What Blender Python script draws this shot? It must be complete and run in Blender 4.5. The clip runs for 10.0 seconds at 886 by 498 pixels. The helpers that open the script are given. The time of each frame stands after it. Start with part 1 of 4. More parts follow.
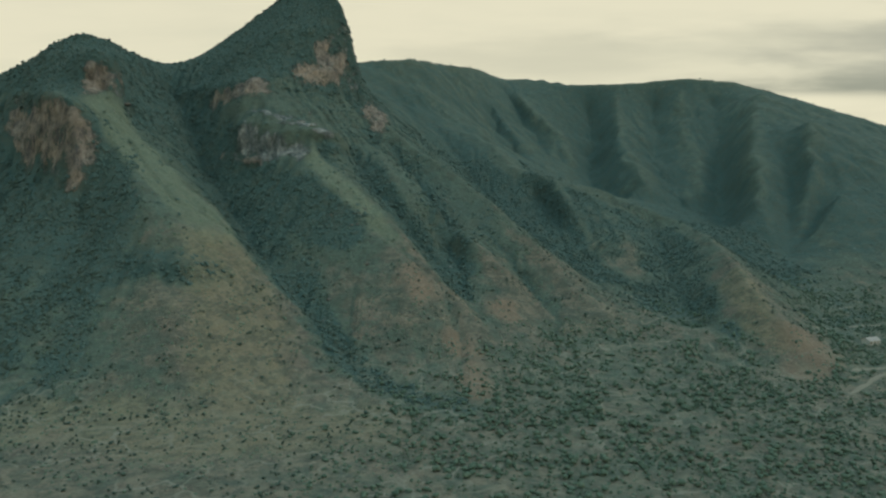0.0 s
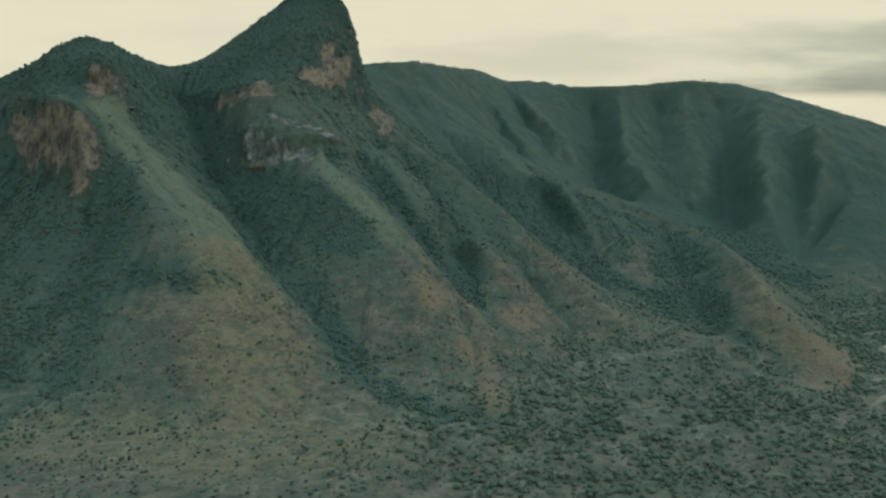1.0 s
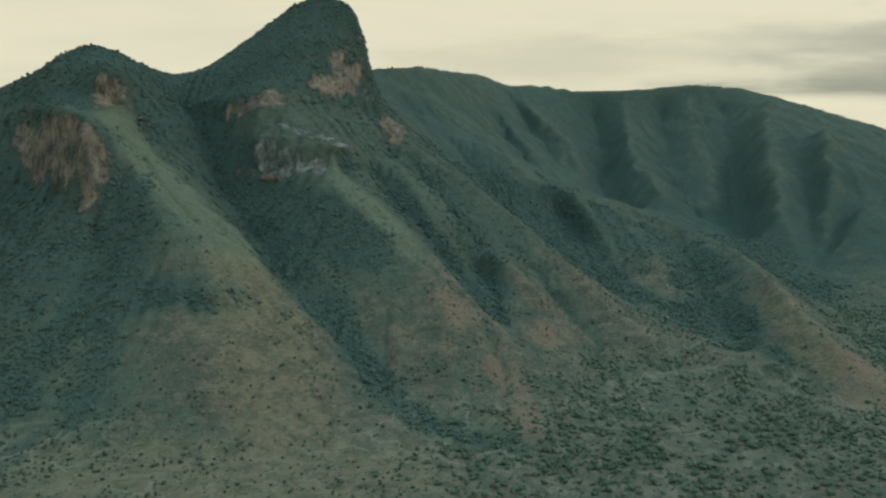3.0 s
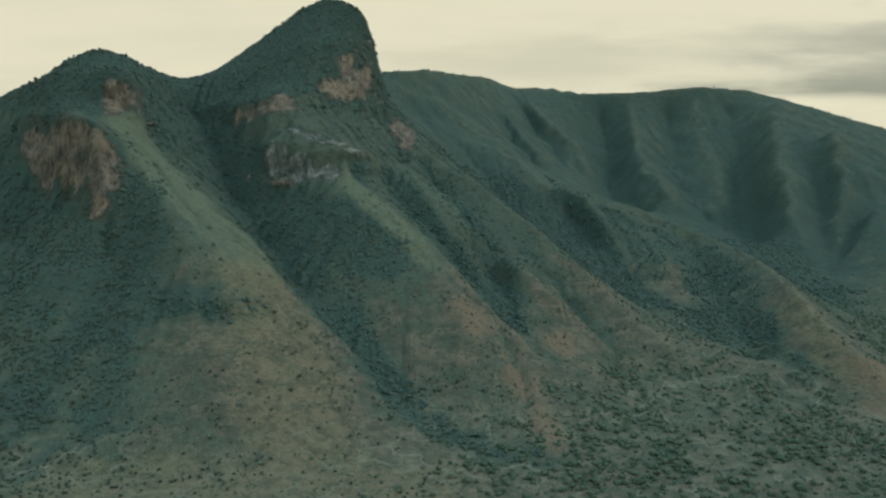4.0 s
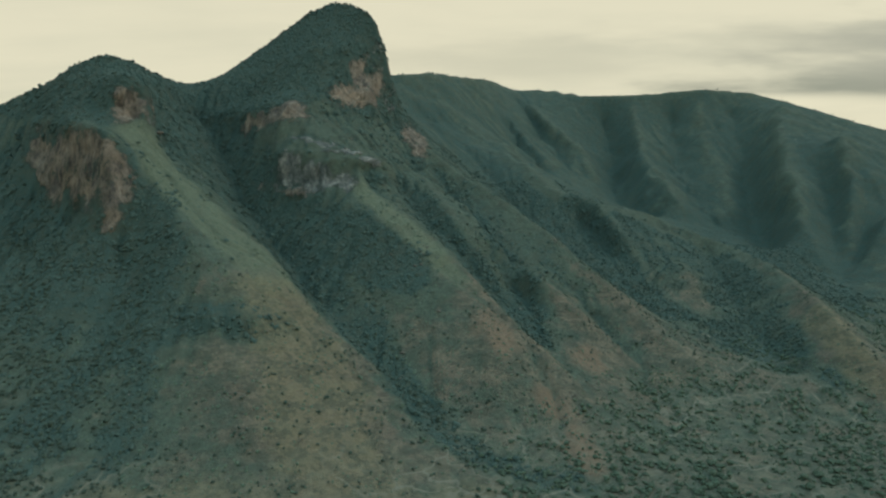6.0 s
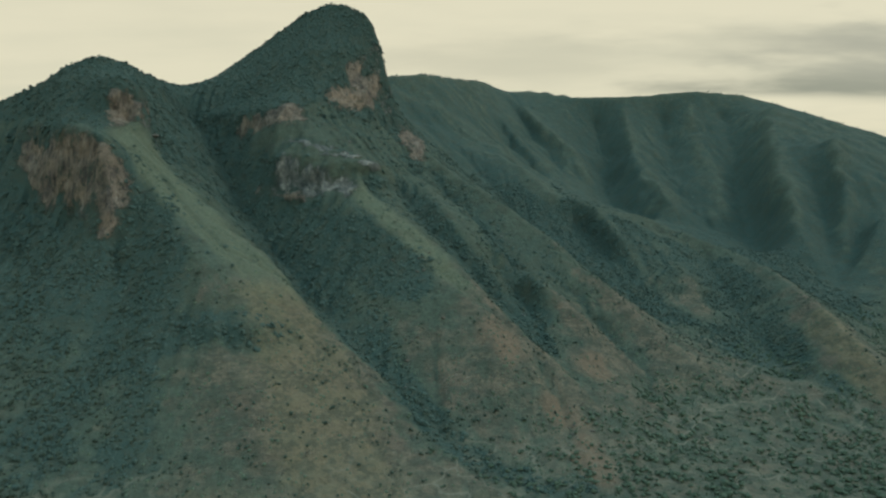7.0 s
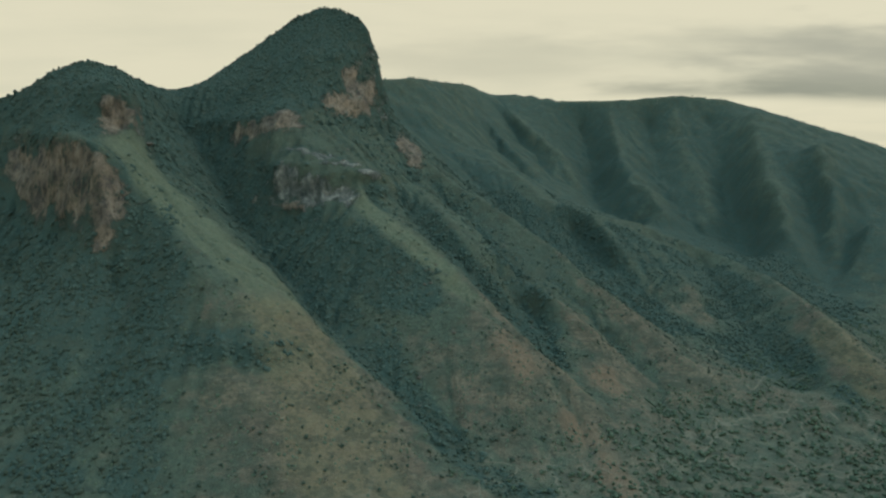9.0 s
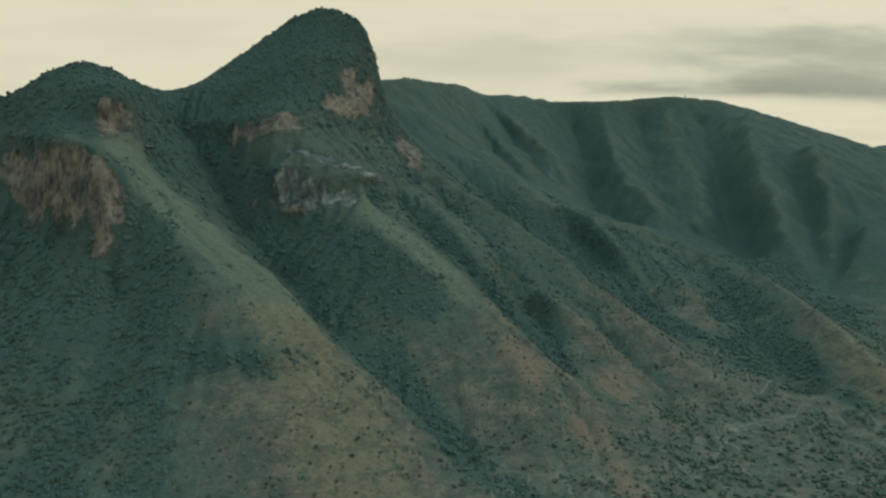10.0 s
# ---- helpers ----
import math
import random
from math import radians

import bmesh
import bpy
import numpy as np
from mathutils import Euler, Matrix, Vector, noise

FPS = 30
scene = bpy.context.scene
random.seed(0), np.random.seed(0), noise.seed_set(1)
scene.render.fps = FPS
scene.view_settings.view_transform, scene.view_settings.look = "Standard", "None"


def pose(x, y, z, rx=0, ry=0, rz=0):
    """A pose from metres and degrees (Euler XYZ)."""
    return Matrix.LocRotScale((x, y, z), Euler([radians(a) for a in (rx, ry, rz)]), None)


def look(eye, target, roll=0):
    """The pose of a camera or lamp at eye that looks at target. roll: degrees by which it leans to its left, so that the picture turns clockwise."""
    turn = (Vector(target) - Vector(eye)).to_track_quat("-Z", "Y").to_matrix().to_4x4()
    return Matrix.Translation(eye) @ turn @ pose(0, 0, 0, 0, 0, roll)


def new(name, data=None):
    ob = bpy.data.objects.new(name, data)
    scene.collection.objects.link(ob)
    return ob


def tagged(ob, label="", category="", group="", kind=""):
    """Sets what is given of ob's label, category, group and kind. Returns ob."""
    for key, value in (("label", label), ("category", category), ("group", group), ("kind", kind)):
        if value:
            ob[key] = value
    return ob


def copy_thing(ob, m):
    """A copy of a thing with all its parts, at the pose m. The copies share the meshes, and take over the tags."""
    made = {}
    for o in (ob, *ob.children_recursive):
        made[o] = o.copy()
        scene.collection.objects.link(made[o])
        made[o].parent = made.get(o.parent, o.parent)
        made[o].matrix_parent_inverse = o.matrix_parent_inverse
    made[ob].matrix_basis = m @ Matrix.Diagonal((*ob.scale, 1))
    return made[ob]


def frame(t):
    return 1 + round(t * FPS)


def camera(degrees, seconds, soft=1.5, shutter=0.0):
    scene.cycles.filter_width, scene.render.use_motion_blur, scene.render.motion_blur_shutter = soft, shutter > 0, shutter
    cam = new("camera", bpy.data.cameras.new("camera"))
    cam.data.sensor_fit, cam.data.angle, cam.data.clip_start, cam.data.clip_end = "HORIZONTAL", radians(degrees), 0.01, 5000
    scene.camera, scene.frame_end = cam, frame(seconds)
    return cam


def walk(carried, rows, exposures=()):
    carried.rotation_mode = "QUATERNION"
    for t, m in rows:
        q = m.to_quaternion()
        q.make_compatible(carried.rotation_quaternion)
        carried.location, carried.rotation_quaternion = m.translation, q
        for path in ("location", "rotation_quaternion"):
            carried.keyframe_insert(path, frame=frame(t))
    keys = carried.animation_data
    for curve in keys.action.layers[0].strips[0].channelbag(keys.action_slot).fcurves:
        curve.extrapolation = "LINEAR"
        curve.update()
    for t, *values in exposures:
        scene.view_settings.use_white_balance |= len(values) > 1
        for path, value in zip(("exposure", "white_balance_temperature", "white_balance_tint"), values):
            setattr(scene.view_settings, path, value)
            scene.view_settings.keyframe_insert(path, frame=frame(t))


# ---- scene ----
# The flight: rows of t, x, y, z, yaw, pitch, roll along a path METRES long.
cam = camera(64.1, 10.0, soft=2.4)
METRES, EYE, TILT, LEAN, TURN = 120.0, 116.0, -7.0, 0.0, 0.0
ROWS = [
    (0.0, 0.0, 0.0, 0.0, 0.0, 0.0, -0.0),
    (0.5, -0.0357, 0.0293, 0.0174, 0.01, 0.0, -0.02),
    (1.0, -0.0686, 0.058, 0.0356, -0.14, 0.02, 0.04),
    (1.5, -0.1077, 0.0853, 0.051, -0.49, 0.08, 0.11),
    (2.0, -0.1434, 0.112, 0.0699, -0.67, 0.08, 0.19),
    (2.5, -0.1829, 0.1381, 0.0885, -0.74, 0.11, 0.27),
    (4.0, -0.3091, 0.2131, 0.1382, -0.79, 0.26, 0.41),
    (4.5, -0.3465, 0.2356, 0.1566, -0.86, 0.23, 0.45),
    (5.0, -0.388, 0.258, 0.1759, -0.96, 0.21, 0.5),
    (5.5, -0.4289, 0.2806, 0.1945, -1.11, 0.2, 0.56),
    (7.0, -0.5569, 0.3453, 0.2454, -2.64, 0.12, 0.65),
    (7.5, -0.5994, 0.3667, 0.2619, -3.15, 0.11, 0.69),
    (8.0, -0.6418, 0.3879, 0.2781, -3.71, 0.1, 0.75),
    (8.5, -0.6847, 0.4099, 0.2955, -4.24, 0.12, 0.8),
    (9.0, -0.7229, 0.43, 0.3105, -4.71, 0.09, 0.84),
    (9.5, -0.7655, 0.4524, 0.3249, -5.23, 0.03, 0.9),
    (10.0, -0.8079, 0.4747, 0.3397, -5.72, -0.01, 0.96),
]
walk(cam, [(t, pose(0, 0, EYE, TILT, LEAN, TURN) @ pose(METRES * x, METRES * y, METRES * z, 90 + pitch, roll, yaw)) for t, x, y, z, yaw, pitch, roll in ROWS],
     exposures=[(0.0, -0.02), (5.0, -0.05), (10.0, -0.11)])

# ---- sky and sun: a bright, cream-coloured overcast ----
SUN_ELEV, SUN_AZ = 42.0, 84.0   # azimuth: degrees from +y towards +x

BANKS = [
    (0.150, 0.142, 0.27, 0.042, 0.70, (0.63, 0.61, 0.455)),
    (0.630, 0.106, 0.34, 0.028, 1.0, (0.34, 0.35, 0.27)),
    (0.540, 0.168, 0.28, 0.040, 0.6, (0.56, 0.55, 0.415)),
    (0.480, 0.085, 0.30, 0.014, 0.8, (0.87, 0.82, 0.60)),
    (0.740, 0.150, 0.30, 0.055, 0.8, (0.42, 0.42, 0.33)),
]


def make_world():
    w = bpy.data.worlds.new("overcast_sky")
    scene.world = w
    w.use_nodes = True
    nt = w.node_tree
    nt.nodes.clear()

    def n(kind, **kw):
        node = nt.nodes.new(kind)
        for k, v in kw.items():
            if k == "op":
                node.operation = v
            else:
                node.inputs[int(k[1:])].default_value = v
        return node

    def ln(a, b, i=0, o=0):
        nt.links.new(a.outputs[o], b.inputs[i])

    out = n("ShaderNodeOutputWorld")
    bg = n("ShaderNodeBackground")
    bg.inputs[1].default_value = 1.0
    ln(bg, out)
    sky = n("ShaderNodeTexSky")
    sky.sky_type = "NISHITA"
    sky.sun_disc = False
    sky.sun_elevation = radians(SUN_ELEV)
    sky.sun_rotation = radians(SUN_AZ)
    dim = n("ShaderNodeVectorMath", op="SCALE")
    dim.inputs[3].default_value = 0.1
    ln(sky, dim)
    tc = n("ShaderNodeTexCoord")
    sep = n("ShaderNodeSeparateXYZ")
    ln(tc, sep)
    # project the direction onto a flat cloud deck
    low = n("ShaderNodeMath", op="MAXIMUM", i1=0.0)
    ln(sep, low, 0, 2)
    lift = n("ShaderNodeMath", op="ADD", i1=0.10)
    ln(low, lift)
    px = n("ShaderNodeMath", op="DIVIDE")
    ln(sep, px, 0, 0), ln(lift, px, 1)
    py = n("ShaderNodeMath", op="DIVIDE")
    ln(sep, py, 0, 1), ln(lift, py, 1)
    deck = n("ShaderNodeCombineXYZ")
    ln(px, deck, 0), ln(py, deck, 1)
    deck.inputs[2].default_value = 299.51
    big = n("ShaderNodeTexNoise")
    big.inputs["Scale"].default_value = 0.4
    big.inputs["Detail"].default_value = 6
    big.inputs["Roughness"].default_value = 0.55
    big.inputs["Distortion"].default_value = 0.3
    ln(deck, big)
    wide = n("ShaderNodeVectorMath", op="MULTIPLY")
    wide.inputs[1].default_value = (0.30, 1.0, 1.0)
    ln(deck, wide)
    fine = n("ShaderNodeTexNoise")
    fine.inputs["Scale"].default_value = 1.9
    fine.inputs["Detail"].default_value = 5
    ln(wide, fine)
    both = n("ShaderNodeMixRGB")
    both.inputs[0].default_value = 0.32
    ln(big, both, 1), ln(fine, both, 2)
    ramp = n("ShaderNodeValToRGB")
    cr = ramp.color_ramp
    cr.elements[0].position, cr.elements[0].color = 0.46, (0.815, 0.77, 0.565, 1)
    cr.elements[1].position, cr.elements[1].color = 0.72, (0.42, 0.43, 0.33, 1)
    mid = cr.elements.new(0.58)
    mid.color = (0.74, 0.71, 0.525, 1)
    ln(both, ramp)
    # banks of grey cloud low over the far ridge: bearing, height, half length, half depth, depth of tone
    bear = n("ShaderNodeMath", op="DIVIDE")
    front = n("ShaderNodeMath", op="MAXIMUM", i1=0.05)
    ln(sep, front, 0, 1)
    ln(sep, bear, 0, 0), ln(front, bear, 1)
    rise = n("ShaderNodeMath", op="DIVIDE")
    ln(sep, rise, 0, 2), ln(front, rise, 1)
    spot = n("ShaderNodeCombineXYZ")
    ln(bear, spot, 0), ln(rise, spot, 1)
    streak = n("ShaderNodeVectorMath", op="MULTIPLY")
    streak.inputs[1].default_value = (7.0, 38.0, 1.0)
    ln(spot, streak)
    fray = n("ShaderNodeTexNoise")
    fray.inputs["Scale"].default_value = 1.0
    fray.inputs["Detail"].default_value = 5
    ln(streak, fray)
    tone = ramp
    for u0, v0, a_, b_, depth, grey in BANKS:
        at = n("ShaderNodeVectorMath", op="SUBTRACT")
        at.inputs[1].default_value = (u0, v0, 0)
        ln(spot, at)
        size = n("ShaderNodeVectorMath", op="DIVIDE")
        size.inputs[1].default_value = (a_, b_, 1)
        ln(at, size)
        far = n("ShaderNodeVectorMath", op="LENGTH")
        ln(size, far)
        torn = n("ShaderNodeMath", op="MULTIPLY_ADD", i1=1.6)
        ln(fray, torn, 0), nt.links.new(far.outputs["Value"], torn.inputs[2])
        edge = n("ShaderNodeMapRange")
        edge.interpolation_type = "SMOOTHSTEP"
        edge.inputs[1].default_value, edge.inputs[2].default_value = 2.0, 0.9
        edge.inputs[3].default_value, edge.inputs[4].default_value = 0.0, depth
        ln(torn, edge)
        cloud = n("ShaderNodeMixRGB")
        cloud.inputs[2].default_value = (*grey, 1)
        ln(edge, cloud, 0), ln(tone, cloud, 1)
        tone = cloud
    # the deck is cream towards the horizon and cool grey overhead
    up = n("ShaderNodeMapRange")
    up.interpolation_type = "SMOOTHSTEP"
    up.inputs[1].default_value, up.inputs[2].default_value = 0.24, 0.6
    ln(sep, up, 0, 2)
    high = n("ShaderNodeMixRGB")
    high.inputs[2].default_value = (0.46, 0.75, 0.86, 1)
    ln(up, high, 0), ln(tone, high, 1)
    mix = n("ShaderNodeMixRGB")
    mix.inputs[0].default_value = 0.96
    ln(dim, mix, 1), ln(high, mix, 2)
    ln(mix, bg)


make_world()
sun = new("sun", bpy.data.lights.new("sun", "SUN"))
sun.data.energy, sun.data.angle, sun.data.color = 0.90, radians(14), (1.0, 0.98, 0.91)
sd = Vector((math.sin(radians(SUN_AZ)) * math.cos(radians(SUN_ELEV)), math.cos(radians(SUN_AZ)) * math.cos(radians(SUN_ELEV)), math.sin(radians(SUN_ELEV))))
sun.matrix_world = look(sd * 900, (0, 0, 0))


# ---- materials ----
def material(name):
    m = bpy.data.materials.new(name)
    m.use_nodes = True
    nt = m.node_tree
    b = nt.nodes["Principled BSDF"]
    b.inputs["Specular IOR Level"].default_value = 0.15
    return m, nt, b


def add_node(nt, kind, **inputs):
    node = nt.nodes.new(kind)
    for k, v in inputs.items():
        node.inputs[k.replace("_", " ")].default_value = v
    return node


def noise_node(nt, coord, scale, detail=5, rough=0.6, stretch=None):
    src = coord
    if stretch:
        mp = nt.nodes.new("ShaderNodeMapping")
        mp.inputs["Scale"].default_value = stretch
        nt.links.new(coord, mp.inputs[0])
        src = mp.outputs[0]
    node = add_node(nt, "ShaderNodeTexNoise", Scale=scale, Detail=detail, Roughness=rough)
    nt.links.new(src, node.inputs["Vector"])
    return node.outputs[0]


def ramp_node(nt, fac, *stops):
    node = nt.nodes.new("ShaderNodeValToRGB")
    e = node.color_ramp.elements
    while len(e) < len(stops):
        e.new(0.5)
    for el, (p, c) in zip(e, stops):
        el.position = p
        el.color = (*c, 1) if len(c) == 3 else (c[0], c[0], c[0], 1)
    nt.links.new(fac, node.inputs[0])
    return node.outputs[0]


def mix_node(nt, fac, a, b, kind="MIX"):
    node = nt.nodes.new("ShaderNodeMixRGB")
    node.blend_type = kind
    for i, v in enumerate((fac, a, b)):
        if isinstance(v, (int, float)):
            node.inputs[i].default_value = v
        elif isinstance(v, tuple):
            node.inputs[i].default_value = (*v, 1)
        else:
            nt.links.new(v, node.inputs[i])
    return node.outputs[0]


def math_node(nt, op, a, b=0.0, c=0.0, clamp=False):
    node = nt.nodes.new("ShaderNodeMath")
    node.operation, node.use_clamp = op, clamp
    for i, v in enumerate((a, b, c)):
        if isinstance(v, (int, float)):
            node.inputs[i].default_value = v
        else:
            nt.links.new(v, node.inputs[i])
    return node.outputs[0]


def ground_material():
    m, nt, b = material("hillside_grass_and_rock")
    pos = nt.nodes.new("ShaderNodeTexCoord").outputs["Object"]

    def attr(name):
        a = nt.nodes.new("ShaderNodeAttribute")
        a.attribute_name = name
        return a.outputs["Fac"]

    green, rock, soil, path, warm, pale, straw = (attr(q) for q in ("green", "rock", "soil", "track", "warm", "pale", "straw"))
    n_big = noise_node(nt, pos, 0.018, 6, 0.6)
    n_mid = noise_node(nt, pos, 0.07, 8, 0.68)
    n_fine = noise_node(nt, pos, 0.5, 6, 0.7)
    n_led = noise_node(nt, pos, 0.26, 6, 0.68, (0.28, 0.28, 2.2))
    dry = ramp_node(nt, n_fine, (0.25, (0.112, 0.102, 0.079)), (0.55, (0.192, 0.170, 0.121)), (0.8, (0.262, 0.236, 0.172)))
    dry = mix_node(nt, ramp_node(nt, n_big, (0.38, (0.0,)), (0.58, (0.6,))), dry, (0.148, 0.122, 0.094))
    dry = mix_node(nt, ramp_node(nt, n_mid, (0.47, (0.0,)), (0.60, (0.85,))), dry, (0.088, 0.100, 0.078))
    dry = mix_node(nt, ramp_node(nt, noise_node(nt, pos, 0.21, 8, 0.72), (0.55, (0.0,)), (0.65, (0.5,))), dry, (0.068, 0.076, 0.058))
    dry = mix_node(nt, ramp_node(nt, n_led, (0.56, (0.0,)), (0.65, (0.6,))), dry, (0.066, 0.070, 0.056))
    dry = mix_node(nt, ramp_node(nt, noise_node(nt, pos, 0.8, 5, 0.7, (0.22, 0.22, 2.0)), (0.56, (0.0,)), (0.68, (0.7,))), dry, (0.060, 0.062, 0.050))
    bare = noise_node(nt, pos, 0.5, 5, 0.65, (0.5, 0.5, 1.6))
    dry = mix_node(nt, ramp_node(nt, bare, (0.60, (0.0,)), (0.68, (0.7,))), dry, (0.275, 0.250, 0.190))
    grass = ramp_node(nt, n_fine, (0.25, (0.057, 0.080, 0.063)), (0.55, (0.097, 0.128, 0.096)), (0.82, (0.155, 0.188, 0.138)))
    grass = mix_node(nt, ramp_node(nt, noise_node(nt, pos, 0.045, 7, 0.7), (0.52, (0.0,)), (0.64, (0.35,))), grass, (0.112, 0.116, 0.088))
    grass = mix_node(nt, ramp_node(nt, noise_node(nt, pos, 0.12, 7, 0.72), (0.52, (0.0,)), (0.62, (0.65,))), grass, (0.052, 0.070, 0.058))
    grass = mix_node(nt, ramp_node(nt, n_led, (0.55, (0.0,)), (0.70, (0.5,))), grass, (0.045, 0.066, 0.052))
    wood = ramp_node(nt, n_fine, (0.3, (0.043, 0.075, 0.065)), (0.7, (0.068, 0.109, 0.092)))
    # green: 0 dry grass, 0.5 green grass, 1 scrub; raised far off to tint in haze
    wob = math_node(nt, "MULTIPLY_ADD", math_node(nt, "SUBTRACT", n_mid, 0.5), 1.15, green)
    col = mix_node(nt, ramp_node(nt, wob, (0.12, (0.0,)), (0.40, (1.0,))), dry, grass)
    col = mix_node(nt, ramp_node(nt, wob, (0.56, (0.0,)), (0.92, (1.0,))), col, wood)
    lit = ramp_node(nt, math_node(nt, "MULTIPLY_ADD", math_node(nt, "SUBTRACT", n_mid, 0.5), 1.4, pale), (0.35, (0.0,)), (0.85, (0.62,)))
    col = mix_node(nt, lit, col, ramp_node(nt, n_fine, (0.3, (0.125, 0.150, 0.100)), (0.7, (0.195, 0.214, 0.142))))
    bushy = mix_node(nt, 0.35, noise_node(nt, pos, 0.10, 9, 0.72), noise_node(nt, pos, 0.45, 5, 0.65, (0.6, 0.6, 1.5)))
    dead = ramp_node(nt, math_node(nt, "MULTIPLY_ADD", math_node(nt, "SUBTRACT", n_mid, 0.5), 2.4, straw), (0.35, (0.0,)), (0.95, (0.58,)))
    col = mix_node(nt, dead, col, ramp_node(nt, n_fine, (0.3, (0.158, 0.134, 0.082)), (0.7, (0.250, 0.212, 0.128))))
    bushy = ramp_node(nt, bushy, (0.485, (0.0,)), (0.545, (0.60,)))
    bushy = math_node(nt, "MULTIPLY", bushy, math_node(nt, "MULTIPLY_ADD", pale, -0.75, 1.0))
    col = mix_node(nt, bushy, col, (0.072, 0.086, 0.064))
    earth = ramp_node(nt, n_fine, (0.3, (0.158, 0.118, 0.084)), (0.7, (0.258, 0.184, 0.126)))
    sw = math_node(nt, "MULTIPLY_ADD", math_node(nt, "SUBTRACT", n_mid, 0.5), 0.8, soil)
    col = mix_node(nt, ramp_node(nt, sw, (0.20, (0.0,)), (0.85, (0.75,))), col, earth)
    col = mix_node(nt, ramp_node(nt, math_node(nt, "MULTIPLY_ADD", math_node(nt, "SUBTRACT", n_mid, 0.5), 1.2, path), (0.4, (0.0,)), (0.75, (0.9,))), col, (0.25, 0.225, 0.17))
    sep = nt.nodes.new("ShaderNodeSeparateXYZ")
    nt.links.new(pos, sep.inputs[0])
    bend = nt.nodes.new("ShaderNodeTexNoise")
    bend.inputs["Scale"].default_value = 0.05
    nt.links.new(pos, bend.inputs["Vector"])
    warp = nt.nodes.new("ShaderNodeVectorMath")
    warp.operation = "MULTIPLY_ADD"
    warp.inputs[1].default_value = (34, 34, 0)
    nt.links.new(bend.outputs["Color"], warp.inputs[0])
    nt.links.new(pos, warp.inputs[2])
    cells = nt.nodes.new("ShaderNodeTexVoronoi")
    cells.feature = "DISTANCE_TO_EDGE"
    cells.voronoi_dimensions = "2D"
    cells.inputs["Scale"].default_value = 0.05
    nt.links.new(warp.outputs[0], cells.inputs["Vector"])
    trail = ramp_node(nt, cells.outputs["Distance"], (0.02, (1.0,)), (0.055, (0.0,)))
    flat = ramp_node(nt, math_node(nt, "MULTIPLY_ADD", sep.outputs[2], 0.05, 0.1), (0.3, (1.0,)), (0.9, (0.0,)))
    some = ramp_node(nt, noise_node(nt, pos, 0.03, 3, 0.5), (0.42, (0.0,)), (0.58, (0.75,)))
    trail = math_node(nt, "MULTIPLY", math_node(nt, "MULTIPLY", trail, flat), some)
    worn = ramp_node(nt, noise_node(nt, pos, 0.11, 6, 0.65), (0.46, (0.0,)), (0.62, (0.42,)))
    col = mix_node(nt, math_node(nt, "MULTIPLY", worn, flat), col, (0.215, 0.205, 0.145))
    col = mix_node(nt, trail, col, (0.225, 0.215, 0.165))
    # cliff stone: pink-brown with pale and dark runs down the face
    runs = noise_node(nt, pos, 0.17, 9, 0.74, (1.0, 1.0, 0.45))
    blot = noise_node(nt, pos, 0.055, 6, 0.6)
    strata = noise_node(nt, pos, 0.22, 6, 0.65, (0.25, 0.25, 1.8))
    pink = ramp_node(nt, runs, (0.34, (0.055, 0.060, 0.054)), (0.42, (0.140, 0.120, 0.104)), (0.53, (0.232, 0.192, 0.150)), (0.68, (0.33, 0.29, 0.235)))
    pink = mix_node(nt, ramp_node(nt, blot, (0.46, (0.0,)), (0.60, (0.7,))), pink, (0.32, 0.242, 0.172))
    crack = noise_node(nt, pos, 0.34, 7, 0.72, (1.0, 1.0, 0.40))
    pink = mix_node(nt, ramp_node(nt, crack, (0.38, (0.8,)), (0.50, (0.0,))), pink, (0.060, 0.058, 0.050))
    grey = ramp_node(nt, mix_node(nt, 0.14, runs, strata), (0.38, (0.055, 0.068, 0.064)), (0.46, (0.130, 0.142, 0.132)), (0.54, (0.215, 0.222, 0.202)), (0.62, (0.42, 0.41, 0.36)))
    stone = mix_node(nt, warm, grey, pink)
    stone = mix_node(nt, ramp_node(nt, noise_node(nt, pos, 0.11, 7, 0.7), (0.54, (0.0,)), (0.66, (0.8,))), stone, (0.050, 0.070, 0.058))
    fray = noise_node(nt, pos, 0.13, 8, 0.7)
    drip = noise_node(nt, pos, 0.40, 6, 0.7, (1.0, 1.0, 0.35))
    rw = math_node(nt, "MULTIPLY_ADD", math_node(nt, "SUBTRACT", fray, 0.5), 2.6, rock)
    rw = math_node(nt, "MULTIPLY_ADD", math_node(nt, "SUBTRACT", drip, 0.5), 1.3, rw)
    rmask = ramp_node(nt, rw, (0.36, (0.0,)), (0.74, (1.0,)))
    col = mix_node(nt, rmask, col, stone)
    nt.links.new(col, b.inputs["Base Color"])
    b.inputs["Roughness"].default_value = 0.95
    h = math_node(nt, "MULTIPLY_ADD", n_mid, 3.0, n_fine)
    h = math_node(nt, "MULTIPLY_ADD", math_node(nt, "MULTIPLY", runs, rmask), 4.0, h)
    bump = add_node(nt, "ShaderNodeBump", Strength=0.7, Distance=1.2)
    nt.links.new(h, bump.inputs["Height"])
    nt.links.new(bump.outputs[0], b.inputs["Normal"])
    return m


